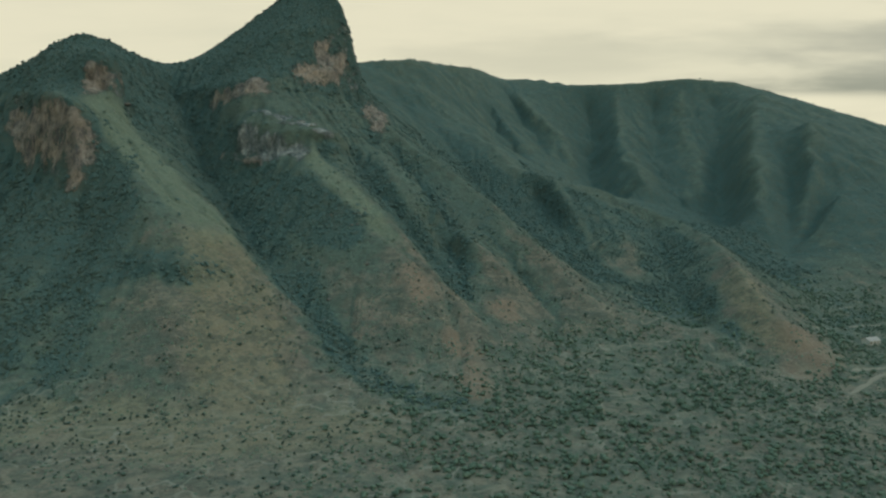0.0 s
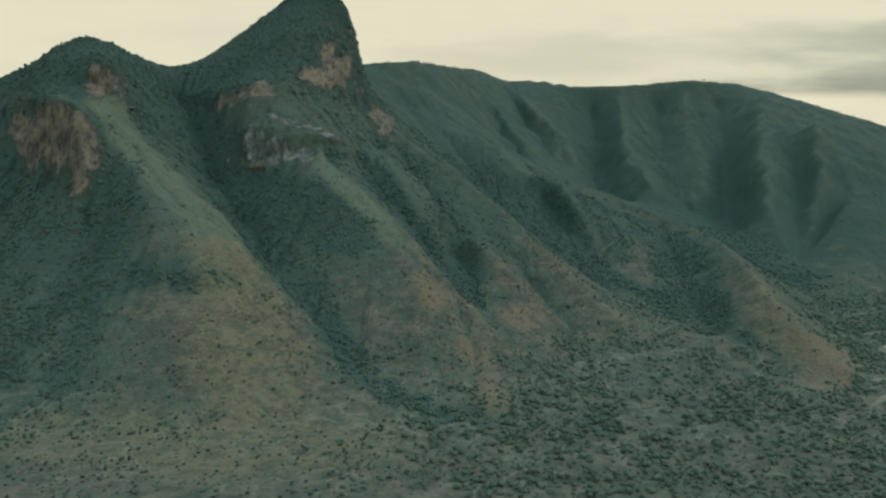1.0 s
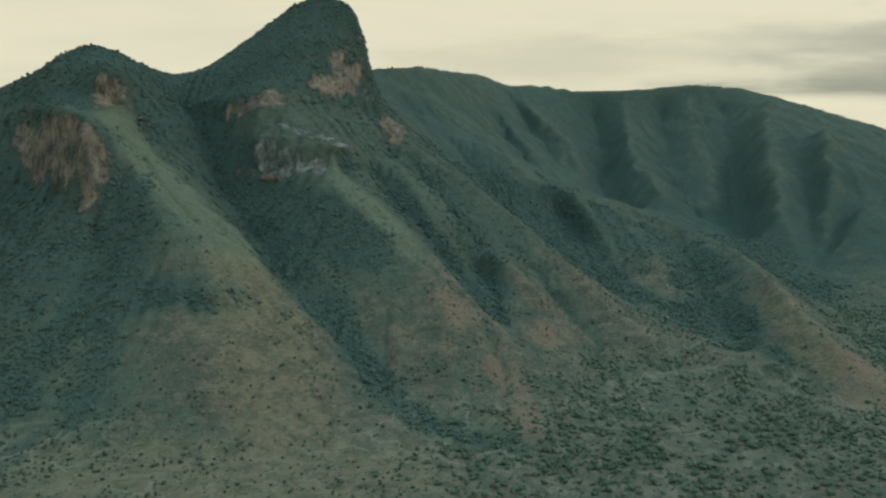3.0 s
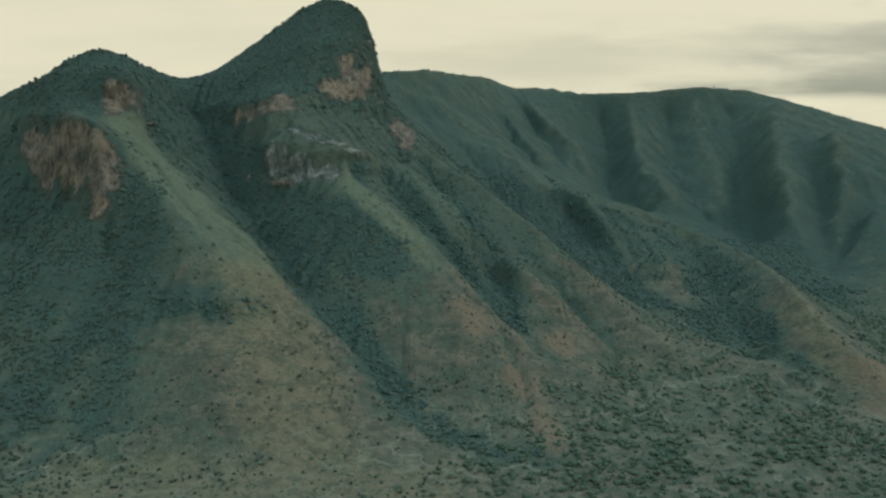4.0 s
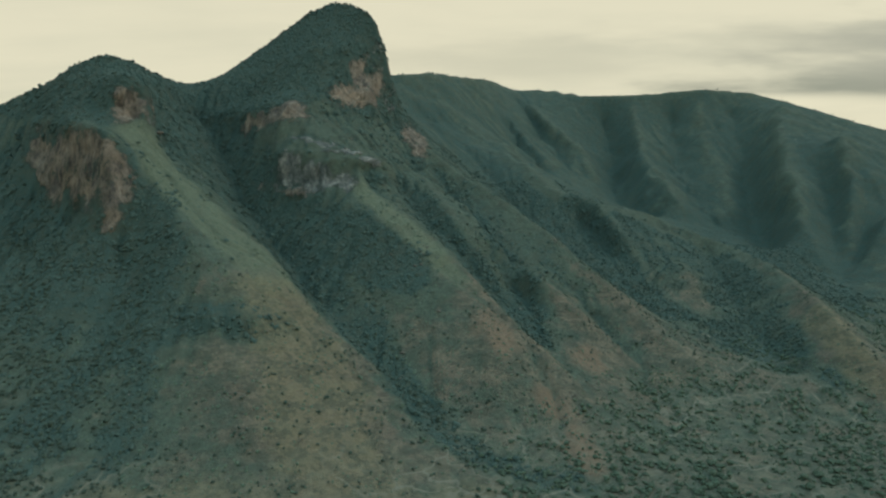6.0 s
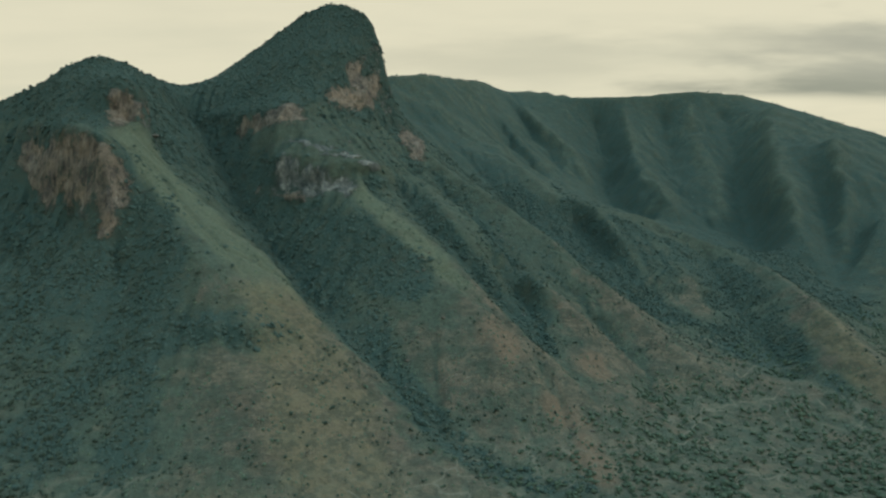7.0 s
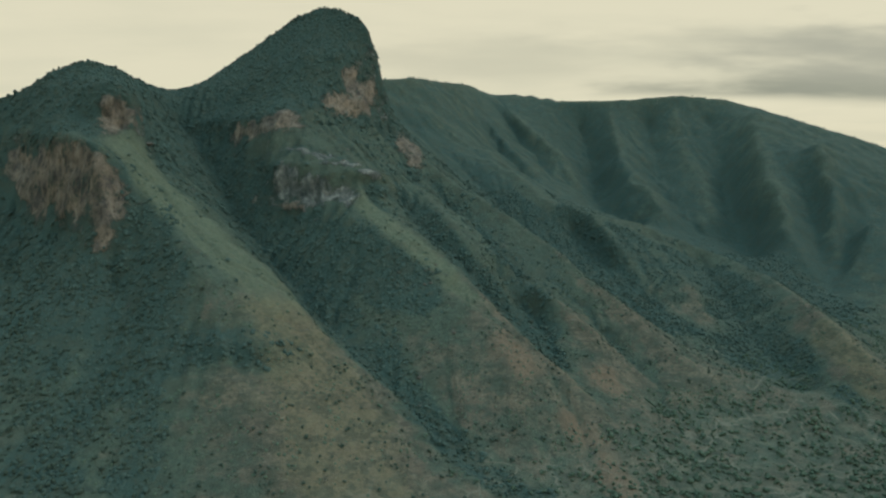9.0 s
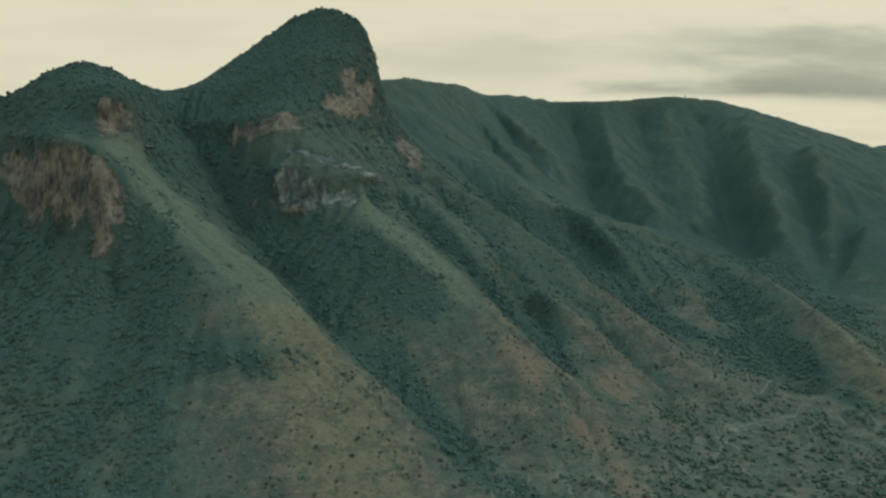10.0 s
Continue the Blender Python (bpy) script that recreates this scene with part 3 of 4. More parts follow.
# benched ground: centre, radii, depth of the ledges
BENCHES = [(-114, 588, 58, 22, 3.2), (-60, 500, 40, 34, 1.0), (-130, 368, 55, 42, 1.3), (-152, 410, 26, 14, 1.6), (-90, 640, 60, 45, 1.6)]
EARTHS = [(214, 398, 17, 26), (200, 380, 20, 13), (18, 352, 10, 24), (8, 388, 13, 18), (-14, 430, 14, 18), (40, 440, 12, 16)]
TRACKS = [
    ((206, 346), (222, 360), (243, 378), (300, 412), (420, 480)),
    ((228, 382), (246, 388), (270, 398), (300, 412)),
    ((284, 486), (310, 494), (350, 502)),
    ((94, 413), (110, 419), (123, 421), (138, 424), (152, 436), (160, 429), (163, 411), (173, 393), (196, 372)),
    ((124, 462), (129, 447), (139, 455), (150, 472)), ((148, 450), (158, 442), (172, 432)),
    ((122, 545), (141, 505), (152, 470), (168, 440), (182, 412)),
]
# leafy strips along the gullies and shaded flanks: (points, radius)
THICKETS = [
    (((-262, 690), (-236, 655), (-197, 590), (-165, 540)), 24, 0.58),
    (((-168, 545), (-150, 520), (-124, 478), (-98, 441)), 16, 0.58),
    (((-96, 441), (-66, 391), (-52, 373), (-28, 347), (10, 325)), 11, 0.58),
    (((-172, 570), (-138, 540), (-110, 519), (-88, 502), (-70, 487)), 18, 0.85),
    (((-75, 600), (-52, 552), (-32, 520), (-18, 502), (-4, 481), (13, 457)), 10, 0.7),
    (((-20, 590), (-8, 562), (2, 537), (8, 513), (12, 485)), 10, 0.75),
    (((-47, 961), (-8, 867), (24, 780), (45, 717), (68, 659), (92, 610), (112, 560)), 24, 0.7),
    (((120, 560), (150, 520), (180, 470), (190, 440)), 16, 0.58),
    (((-240, 505), (-226, 470), (-214, 440)), 22, 0.65),
    (((-320, 505), (-285, 488), (-255, 478)), 20, 0.58),
    (((-268, 460), (-242, 425), (-228, 385), (-220, 345)), 50, 0.52),
    (((-230, 470), (-225, 440), (-205, 412)), 16, 0.5),
    (((-345, 575), (-300, 562), (-262, 572), (-245, 600)), 30, 0.58),
    (((-350, 530), (-332, 505)), 22, 0.58),
    (((-96, 690), (-82, 682), (-68, 694)), 15, 0.6),
    (((-190, 408), (-165, 410), (-138, 409)), 9, 0.8),
    (((200, 673), (193, 619), (183, 556), (175, 505), (168, 470)), 24, 0.5),
    (((90, 745), (99, 722), (107, 675), (117, 631), (124, 589)), 10, 0.75),
    (((-152, 596), (-120, 590), (-90, 584)), 9, 0.35),
    (((255, 720), (265, 600), (290, 520), (340, 480)), 60, 0.42),
    (((400, 700), (450, 800)), 60, 0.3), (((130, 690), (150, 640), (168, 600)), 26, 0.2),
    (((262, 1296), (252, 1205), (238, 1106), (224, 1005)), 30, 0.6), (((370, 1262), (356, 1189), (331, 1077), (316, 980)), 18, 0.4),
    (((445, 1181), (417, 1086), (386, 989), (345, 872)), 20, 0.4), (((76, 1155), (90, 1054), (104, 986)), 18, 0.4), (((481, 1009), (432, 894), (399, 818)), 18, 0.4),
    (((300, 900), (310, 780), (290, 640)), 45, 0.35),
]
# open grass along the spurs
SWARDS = [
    (((-250, 540), (-234, 528), (-206, 505), (-174, 480), (-140, 445)), 21),
    (((-142, 436), (-124, 400), (-110, 372), (-98, 340), (-84, 300)), 32),
    (((-102, 556), (-82, 531), (-63, 509), (-46, 488), (-24, 462), (0, 432)), 11),
    (((-3, 545), (17, 503), (40, 483), (60, 460)), 13),
    (((54, 548), (73, 518), (86, 488), (100, 460)), 10),
    (((214, 505), (203, 465), (200, 435), (204, 400)), 17),
    (((60, 800), (73, 763), (112, 718), (155, 714), (187, 692), (221, 660), (229, 616), (225, 566)), 14),
    (((-130, 625), (-110, 612)), 4),
]


def strip(x, y, pts, r):
    """1 on a line of places, easing to 0 at about r from it, with a ragged edge."""
    d = np.full_like(x, 1e9)
    for (ax, ay), (bx, by) in zip(pts, pts[1:]):
        ux, uy = bx - ax, by - ay
        t = np.clip(((x - ax) * ux + (y - ay) * uy) / (ux * ux + uy * uy), 0, 1)
        d = np.minimum(d, np.hypot(x - ax - t * ux, y - ay - t * uy))
    return 1 - smooth(0.45, 1.3, d / r)


def rockiness(x, y, z, patches=CLIFFS + CRAGS):
    wx, wy, wz = 7 * fbm(x + z, y, 22, 3, 61), 5 * fbm(x, y + z, 22, 3, 64), 6 * fbm(x - z, y - z, 18, 3, 67)
    r = np.zeros_like(x)
    for cx, cy, cz, rx, ry, rz in patches:
        d = np.sqrt(((x + wx - cx) / rx) ** 2 + ((y + wy - cy) / (ry * 1.3)) ** 2 + ((z + wz - cz) / rz) ** 2)
        r = np.maximum(r, 1 - smooth(0.45, 1.5, d))
    return r


def height(x, y):
    """The ground's height at places inside and outside the raster."""
    x, y = np.asarray(x, float), np.asarray(y, float)
    z = sample(LAND, x, y)
    near = sample(BASE, x, y)
    amp = smooth(2.0, 40.0, near)
    z = z + fbm(x, y, 14, 3, 41) * (0.25 + 0.9 * amp)
    # beyond the raster the land eases to rolling plains
    out = np.maximum(np.maximum(X0 + 60 - x, x - X1 + 60), np.maximum(Y0 + 60 - y, y - Y1 + 60))
    k = smooth(0, 900, out)
    plain = 20 + 25 * fbm(x, y, 900, 3, 71) * smooth(900, 2500, y) + 40 * smooth(2200, 4500, y)
    plain = np.where(y < 300, 0.0, plain)
    z = z * (1 - k) + plain * k
    # a distant mountain range at the end of the valley
    z = z + 205 * np.exp(-(((x - 2500) / 420) ** 2 + ((y - 3200) / 500) ** 2)) * (1 + 0.25 * fbm(x, y, 400, 4, 73))
    return z


def graded(parts):
    out = []
    for a, b, step in parts:
        out += list(np.arange(a, b, step))
    return np.array(out + [parts[-1][1]])


def surface_mesh(name, x, y, z):
    ny, nx = x.shape
    me = bpy.data.meshes.new(name)
    co = np.stack([x.ravel(), y.ravel(), z.ravel()], 1).astype(np.float32)
    idx = np.arange(nx * ny).reshape(ny, nx)
    quads = np.stack([idx[:-1, :-1].ravel(), idx[:-1, 1:].ravel(), idx[1:, 1:].ravel(), idx[1:, :-1].ravel()], 1).astype(np.int32)
    me.vertices.add(len(co))
    me.vertices.foreach_set("co", co.ravel())
    me.loops.add(quads.size)
    me.loops.foreach_set("vertex_index", quads.ravel())
    me.polygons.add(len(quads))
    me.polygons.foreach_set("loop_start", np.arange(0, quads.size, 4, dtype=np.int32))
    me.update(calc_edges=True)
    me.polygons.foreach_set("use_smooth", np.ones(len(quads), bool))
    return me


def greenness(x, y, z):
    """How leafy the cover is: 0 dry grass, about 0.5 green grass, 1 scrub and wood; far off it also carries a haze
    tint.
    """
    wx, wy = x + 9 * fbm(x, y, 30, 3, 81), y + 9 * fbm(x, y, 30, 3, 85)
    hol = sample(HOLLOW, x, y)
    g = 0.16 + 0.36 * smooth(32, 85, z) + 0.22 * smooth(520, 600, y) * smooth(40, 20, z) + 0.30 * smooth(560, 800, y)
    g = g + (0.05 + 0.02 * smooth(700, 850, y)) * np.clip(hol, -5, 6) + 0.13 * np.clip(sample(RILL, x, y), -2.5, 2.5)
    g = g + 0.18 * fbm(x, y, 80, 3, 21)
    g = g + 0.14 * smooth(-195, -240, x) * smooth(330, 400, y)
    g = g + 0.20 * smooth(28, 62, z) * smooth(-40, 60, x) * smooth(440, 520, y)
    g = g + 0.12 * (1 - smooth(3, 14, z)) * smooth(-40, 40, x)
    # distant cover leans to the bluish wood colour, painting in aerial haze
    far = smooth(640, 760, y)
    # hollow and rill terms: thicker gully cover, plus gully shade put into its colour
    g = g * (1 - far) + far * np.maximum(0.58, 0.80 + 0.030 * np.clip(hol, -8, 6) + 0.10 * np.clip(sample(RILL, x, y), -2.5, 2) + 0.16 * fbm(x, y, 70, 3, 23))
    for pts, r, dense in [q for q in THICKETS if q[1] > 10]:
        g = g + strip(wx, wy, pts, 1.15 * r) * (dense + 0.5 * fbm(x, y, 16, 3, 89))
    for pts, r in SWARDS:
        w = strip(wx, wy, pts, r)
        g = g * (1 - 0.9 * w) + 0.9 * w * (0.02 + 0.40 * smooth(40, 85, z + 0.16 * np.clip(x - 60, 0, 150)))
    for pts, r, dense in [q for q in THICKETS if q[1] <= 10]:
        g = g + strip(wx, wy, pts, 1.15 * r) * (dense + 0.5 * fbm(x, y, 16, 3, 89))
    g = np.maximum(g, 1.05 * smooth(158, 185, z + 12 * fbm(x, y, 30, 3, 91)) * smooth(900, 780, y) * (1 - strip(wx, wy, SWARDS[-1][0], 20)))
    g = np.maximum(g, 0.40 * smooth(58, 92, z) + 0.14 * smooth(95, 125, z))
    return np.clip(g, 0, 1.1)


LAND_SOFT = blur(LAND, 2)


def settle(x, y):
    """Where the ground really lies over a place of the plan, once cliffs, ledges, hollows and lips have moved it; also its rockiness and plain height."""
    z = height(x, y)
    gx = (sample(LAND_SOFT, x + 1.5, y) - sample(LAND_SOFT, x - 1.5, y)) / 3
    gy = (sample(LAND_SOFT, x, y + 1.5) - sample(LAND_SOFT, x, y - 1.5)) / 3
    steep = np.hypot(gx, gy)
    rock = np.maximum(rockiness(x, y, z), 0.35 * smooth(1.7, 2.6, steep) * (y < 760) * (z > 95))
    push = rock * (3.4 * fbm(x - 0.4 * y, y * 0.3 + 0.22 * z, 9, 4, 51, 0.6) + 1.2 * fbm(x * 0.2, y * 0.1 + z * 1.2, 7, 3, 57))
    for cx, cy, rx, ry, deep in BENCHES:
        w = 1 - smooth(0.4, 1.2, np.hypot((x - cx) / rx, (y - cy) / ry))
        push = push + deep * w * fbm(z * 1.0 + 2.5 * fbm(x, y, 20, 2, 47), x * 0.09 + y * 0.05, 5.0, 3, 45)
    for cx, cy, cz, r, deep in HOLLOWS:
        push = push - deep * np.exp(-(((x - cx) ** 2 + (y - cy) ** 2 + (z - cz) ** 2) / r ** 2) ** 2)
    nz = 1 / np.sqrt(1 + steep ** 2)
    x2, y2, z2 = x - push * gx * nz, y - push * gy * nz, z + push * nz
    for xa, xb, ya, yb, zl, thick, reach in LIPS:
        w = smooth(xa - 8, xa + 5, x) * smooth(xb + 8, xb - 5, x) * smooth(ya - 6, ya, y) * smooth(yb + 10, yb, y)
        y2 = y2 - reach * w * np.exp(-((z - zl) / thick) ** 2)
    return x2, y2, z2, rock, z


def build_ground():
    xs = graded([(-4800, -1200, 300), (-1200, -700, 50), (-700, -430, 9), (-430, -335, 2.4), (-335, -60, 1.5), (-60, 330, 2.2), (330, 720, 4.0), (720, 1200, 30), (1200, 4800, 200)])
    ys = graded([(-1500, 100, 160), (100, 300, 10), (300, 470, 2.2), (470, 725, 1.4), (725, 1340, 3.8), (1340, 1700, 15), (1700, 4900, 110)])
    x, y = np.meshgrid(xs, ys)
    x2, y2, z2, rock, z = settle(x, y)
    me = surface_mesh("ground", x2, y2, z2)
    soil = np.zeros_like(x)
    for cx, cy, rx, ry in EARTHS:
        soil = np.maximum(soil, 1 - smooth(0.3, 1.4, np.hypot((x + 9 * fbm(x, y, 16, 3, 33) - cx) / rx, (y + 9 * fbm(x, y, 16, 3, 37) - cy) / ry)))
    track = np.zeros_like(x)
    for k, pts in enumerate(TRACKS):
        track = np.maximum(track, strip(x + 2 * fbm(x, y, 16, 2, 95), y, pts, 1.7 if k < 3 else 1.3) * (1.0 if k < 3 else 0.62))
    warm = (rockiness(x, y, z, CLIFFS) > rockiness(x, y, z, CRAGS) + 0.01) * 1.0
    pale = np.zeros_like(x)
    for pts, r in SWARDS[:1] + SWARDS[2:3]:
        pale = np.maximum(pale, strip(x + 4 * fbm(x, y, 18, 3, 97), y + 4 * fbm(x, y, 18, 3, 99), pts, r) * smooth(42, 80, z))
    straw = np.zeros_like(x)
    for pts, r in ((SWARDS[1][0], 30), (SWARDS[5][0], 13), (((-40, 300), (-110, 290), (-180, 300)), 30)):
        straw = np.maximum(straw, strip(x + 12 * fbm(x, y, 30, 3, 93), y + 12 * fbm(x, y, 30, 3, 94), pts, r))
    for name, val in (("straw", straw), ("pale", pale), ("green", greenness(x, y, z)), ("rock", rock), ("warm", warm), ("soil", soil), ("track", track)):
        at = me.attributes.new(name, "FLOAT", "POINT")
        at.data.foreach_set("value", val.astype(np.float32).ravel())
    me.update()
    me.materials.append(GROUND)
    tagged(new("ground", me), "dry grassy mountainside with gullies, spurs and cliffs", "hillside", kind="structure")


build_ground()


# ---- trees and shrubs ----


def blob(r, squash, seed, detail=1):
    """A lumpy clump of foliage: vertices and triangles."""
    bm = bmesh.new()
    bmesh.ops.create_icosphere(bm, subdivisions=detail, radius=1.0)
    rs = np.random.RandomState(seed)
    v = np.array([p.co[:] for p in bm.verts])
    f = np.array([[q.index for q in p.verts] for p in bm.faces])
    bm.free()
    v *= rs.uniform(0.72, 1.28, (len(v), 1))
    return v * r * np.array([1, 1, squash]), f


def crown_shape(seed, clumps, spread, tall, leaves=4):
    """A crown of several rounded clumps round a centre, one unit across, standing on z = 0, with loose sprays of leaves on the clumps."""
    rs = np.random.RandomState(seed)
    vs, fs, at = [], [], 0
    for k in range(clumps):
        a, d = rs.uniform(0, 2 * math.pi), spread * math.sqrt(rs.uniform(0, 1)) * (k > 0)
        r = rs.uniform(0.18, 0.30) * (1.15 if k == 0 else 1)
        c = np.array([d * math.cos(a), d * math.sin(a), tall * (0.16 + 0.5 * rs.uniform() * (1 - d / (spread + 0.3)))])
        v, f = blob(r, rs.uniform(0.65, 0.95), seed * 31 + k)
        vs.append(v + c)
        fs.append(f + at)
        at += len(v)
        for _ in range(leaves):
            out = rs.normal(size=3)
            out[2] = abs(out[2])
            out /= np.linalg.norm(out)
            n = out + rs.normal(size=3) * 0.3
            u = np.cross(n, rs.normal(size=3))
            u /= np.linalg.norm(u)
            w = np.cross(n / np.linalg.norm(n), u)
            p = c + out * r * rs.uniform(0.85, 1.1) * (1, 1, 0.8)
            s = r * rs.uniform(0.3, 0.6)
            vs.append(np.array([p + s * u, p - s * 0.6 * u + s * 0.8 * w, p - s * 0.5 * u - s * 0.9 * w]))
            fs.append(np.array([[at, at + 1, at + 2]]))
            at += 3
    return np.concatenate(vs), np.concatenate(fs)


def joined(name, shapes, places, material_, label, category):
    """Many plants as one mesh: places are rows of x, y, z, turn, width, height, shape and the slope, which the plants follow."""
    vs, fs, at = [], [], 0
    for k, (v, f) in enumerate(shapes):
        p = places[places[:, 6] == k]
        if not len(p):
            continue
        c, s_ = np.cos(p[:, 3])[:, None], np.sin(p[:, 3])[:, None]
        vx = (v[:, 0] * c - v[:, 1] * s_) * p[:, 4:5] + p[:, 0:1]
        vy = (v[:, 0] * s_ + v[:, 1] * c) * p[:, 4:5] + p[:, 1:2]
        vz = v[:, 2] * p[:, 5:6] + p[:, 2:3] + ((vx - p[:, 0:1]) * p[:, 7:8] + (vy - p[:, 1:2]) * p[:, 8:9])
        vs.append(np.stack([vx, vy, vz], 2).reshape(-1, 3))
        fs.append((f[None] + (np.arange(len(p)) * len(v))[:, None, None]).reshape(-1, 3) + at)
        at += len(p) * len(v)
    vs, fs = np.concatenate(vs).astype(np.float32), np.concatenate(fs).astype(np.int32)
    me = bpy.data.meshes.new(name)
    me.vertices.add(len(vs))
    me.vertices.foreach_set("co", vs.ravel())
    me.loops.add(fs.size)
    me.loops.foreach_set("vertex_index", fs.ravel())
    me.polygons.add(len(fs))
    me.polygons.foreach_set("loop_start", np.arange(0, fs.size, 3, dtype=np.int32))
    me.update(calc_edges=True)
    me.polygons.foreach_set("use_smooth", np.ones(len(fs), bool))
    me.materials.append(material_)
    return tagged(new(name, me), label, category, kind="stuff")


def scatter(x0, x1, y0, y1, step, seed):
    rs = np.random.RandomState(seed)
    x, y = np.meshgrid(np.arange(x0, x1, step), np.arange(y0, y1, step))
    x, y = x + rs.uniform(-0.6, 0.6, x.shape) * step, y + rs.uniform(-0.6, 0.6, y.shape) * step
    x, y = x.ravel(), y.ravel()
    z = height(x, y)
    return x, y, z, greenness(x, y, z), rockiness(x, y, z), rs


def rows_for(x, y, z, width, tall, rs, kinds, sink=0.16, upright=0.6):
    n = len(x)
    gx = np.clip((sample(LAND_SOFT, x + 3, y) - sample(LAND_SOFT, x - 3, y)) / 6, -1.3, 1.3)
    gy = np.clip((sample(LAND_SOFT, x, y + 3) - sample(LAND_SOFT, x, y - 3)) / 6, -1.3, 1.3)
    follow = 0.85 - upright * smooth(0.55, 1.15, np.hypot(gx, gy))
    gx, gy = gx * follow + rs.uniform(-0.12, 0.12, n), gy * follow + rs.uniform(-0.12, 0.12, n)
    x, y, z, _, _ = settle(x, y)
    return np.stack([x, y, z - sink * width, rs.uniform(0, 6.28, n), width, tall, rs.randint(0, kinds, n), gx, gy], 1)


CROWNS = [crown_shape(100 + k, 3, 0.34, 0.9, 3) for k in range(8)]
LOW = [crown_shape(200 + k, 2, 0.26, 0.9, 5) for k in range(6)]
TUFT = [crown_shape(400 + k, 1, 0.05, 0.6, 2) for k in range(4)]
FAR = [crown_shape(300 + k, 2, 0.22, 0.6, 0) for k in range(4)]


def plant_forest():
    x, y, z, g, rock, rs = scatter(-440, 330, 330, 800, 3.1, 61)
    want = smooth(0.42, 0.95, g + 0.22 * fbm(x, y, 18, 3, 63)) * (0.80 + 0.15 * smooth(150, 180, z))
    keep = ((z > 12) | ((x < 15) & (g > 0.45))) & (rs.uniform(size=len(x)) < want) & (rock + 0.5 * fbm(x, y + z, 9, 2, 66) < 0.42)
    x, y, z = x[keep], y[keep], z[keep]
    w = rs.uniform(2.6, 5.0, len(x)) + 2.2 * rs.uniform(size=len(x)) ** 4
    joined("woodland", CROWNS, rows_for(x, y, z, w, w * rs.uniform(0.45, 0.75, len(x)), rs, 8, 0.22, 0.25), LEAF_FOREST, "dense dark green woodland covering the upper slopes and gullies", "woodland")


def shrub_density(x, y, z, g, rock):
    floor_ = (1 - smooth(6, 22, z)) * smooth(-70, 30, x + 0.25 * (340 - y))
    clump = fbm(x, y, 24, 3, 73)
    p = 0.075 + 0.40 * smooth(0.0, 0.5, clump) * smooth(0.2, 0.5, g) + 0.24 * smooth(0.0, 0.4, clump)
    p = np.maximum(p, floor_ * (0.26 + 0.66 * smooth(-0.30, 0.25, clump + 0.6 * fbm(x, y, 9, 2, 75))))
    p = np.maximum(p, 0.72 * smooth(-0.45, 0.2, clump) * smooth(-165, -225, x) * smooth(0.1, 0.4, g))
    p = np.maximum(p, 0.6 * smooth(0.5, 0.85, g) * (z < 40))
    p = p * (1 - 0.75 * strip(x, y, SWARDS[5][0], 22))
    p = p * (1 - 0.4 * strip(x, y, SWARDS[1][0], 20)) * (1 - 0.6 * strip(x, y, SWARDS[0][0], 22)) * (rock < 0.5)
    p = p * (1 - 0.9 * smooth(70, 110, z))
    for pts in TRACKS:
        p = p * (1 - strip(x, y, pts, 4))
    for cx, cy, rx, ry in EARTHS:
        p = p * (1 - 0.7 * (1 - smooth(0.4, 1.2, np.hypot((x - cx) / rx, (y - cy) / ry))))
    return p, floor_


def plant_scrub():
    """Shrubs as one body, apart from the larger ones on the nearest valley floor, which are given back."""
    x, y, z, g, rock, rs = scatter(-440, 420, 225, 640, 2.6, 71)
    p, floor_ = shrub_density(x, y, z, g, rock)
    keep = rs.uniform(size=len(x)) < p
    x, y, z, floor_ = x[keep], y[keep], z[keep], floor_[keep]
    w = rs.uniform(0.9, 2.2, len(x)) + (1.1 + 2.1 * floor_) * rs.uniform(size=len(x)) ** 2.4
    w = w + 0.7 * smooth(-180, -240, x)
    rows = rows_for(x, y, z, w, w * rs.uniform(0.55, 0.9, len(x)), rs, 6, 0.12)
    near = (y > 285) & (y < 372) & (x > -70) & (x < 150) & (w > 2.2)
    pick = np.flatnonzero(near)[::max(1, int(near.sum() / 280))][:290]
    rest = np.ones(len(x), bool)
    rest[pick] = False
    low = rest & (floor_ > 0.35)
    joined("scrub", LOW, rows[low], LEAF_SCRUB, "scattered green thorn scrub over the dry valley floor", "scrub")
    joined("hill_scrub", LOW, rows[rest & ~low], LEAF_DARK, "dark olive shrubs dotted over the dry grass slopes", "scrub")
    return rows[pick]


def plant_tufts():
    x, y, z, g, rock, rs = scatter(-330, 250, 228, 560, 2.3, 77)
    c = fbm(x, y, 15, 3, 78)
    keep = rs.uniform(size=len(x)) < (0.10 + 0.34 * smooth(-0.05, 0.4, c)) * smooth(0.95, 0.5, g) * (rock < 0.6)
    for pts in TRACKS[:2]:
        keep &= strip(x, y, pts, 3.5) < 0.3
    x, y, z = x[keep], y[keep], z[keep]
    w = rs.uniform(1.2, 3.2, len(x))
    joined("grass_tufts", TUFT, rows_for(x, y, z, w, w * rs.uniform(0.5, 0.8, len(x)), rs, 4), LEAF_SCRUB, "small tussocks and seedlings dotted over the dry grass", "tussocks")


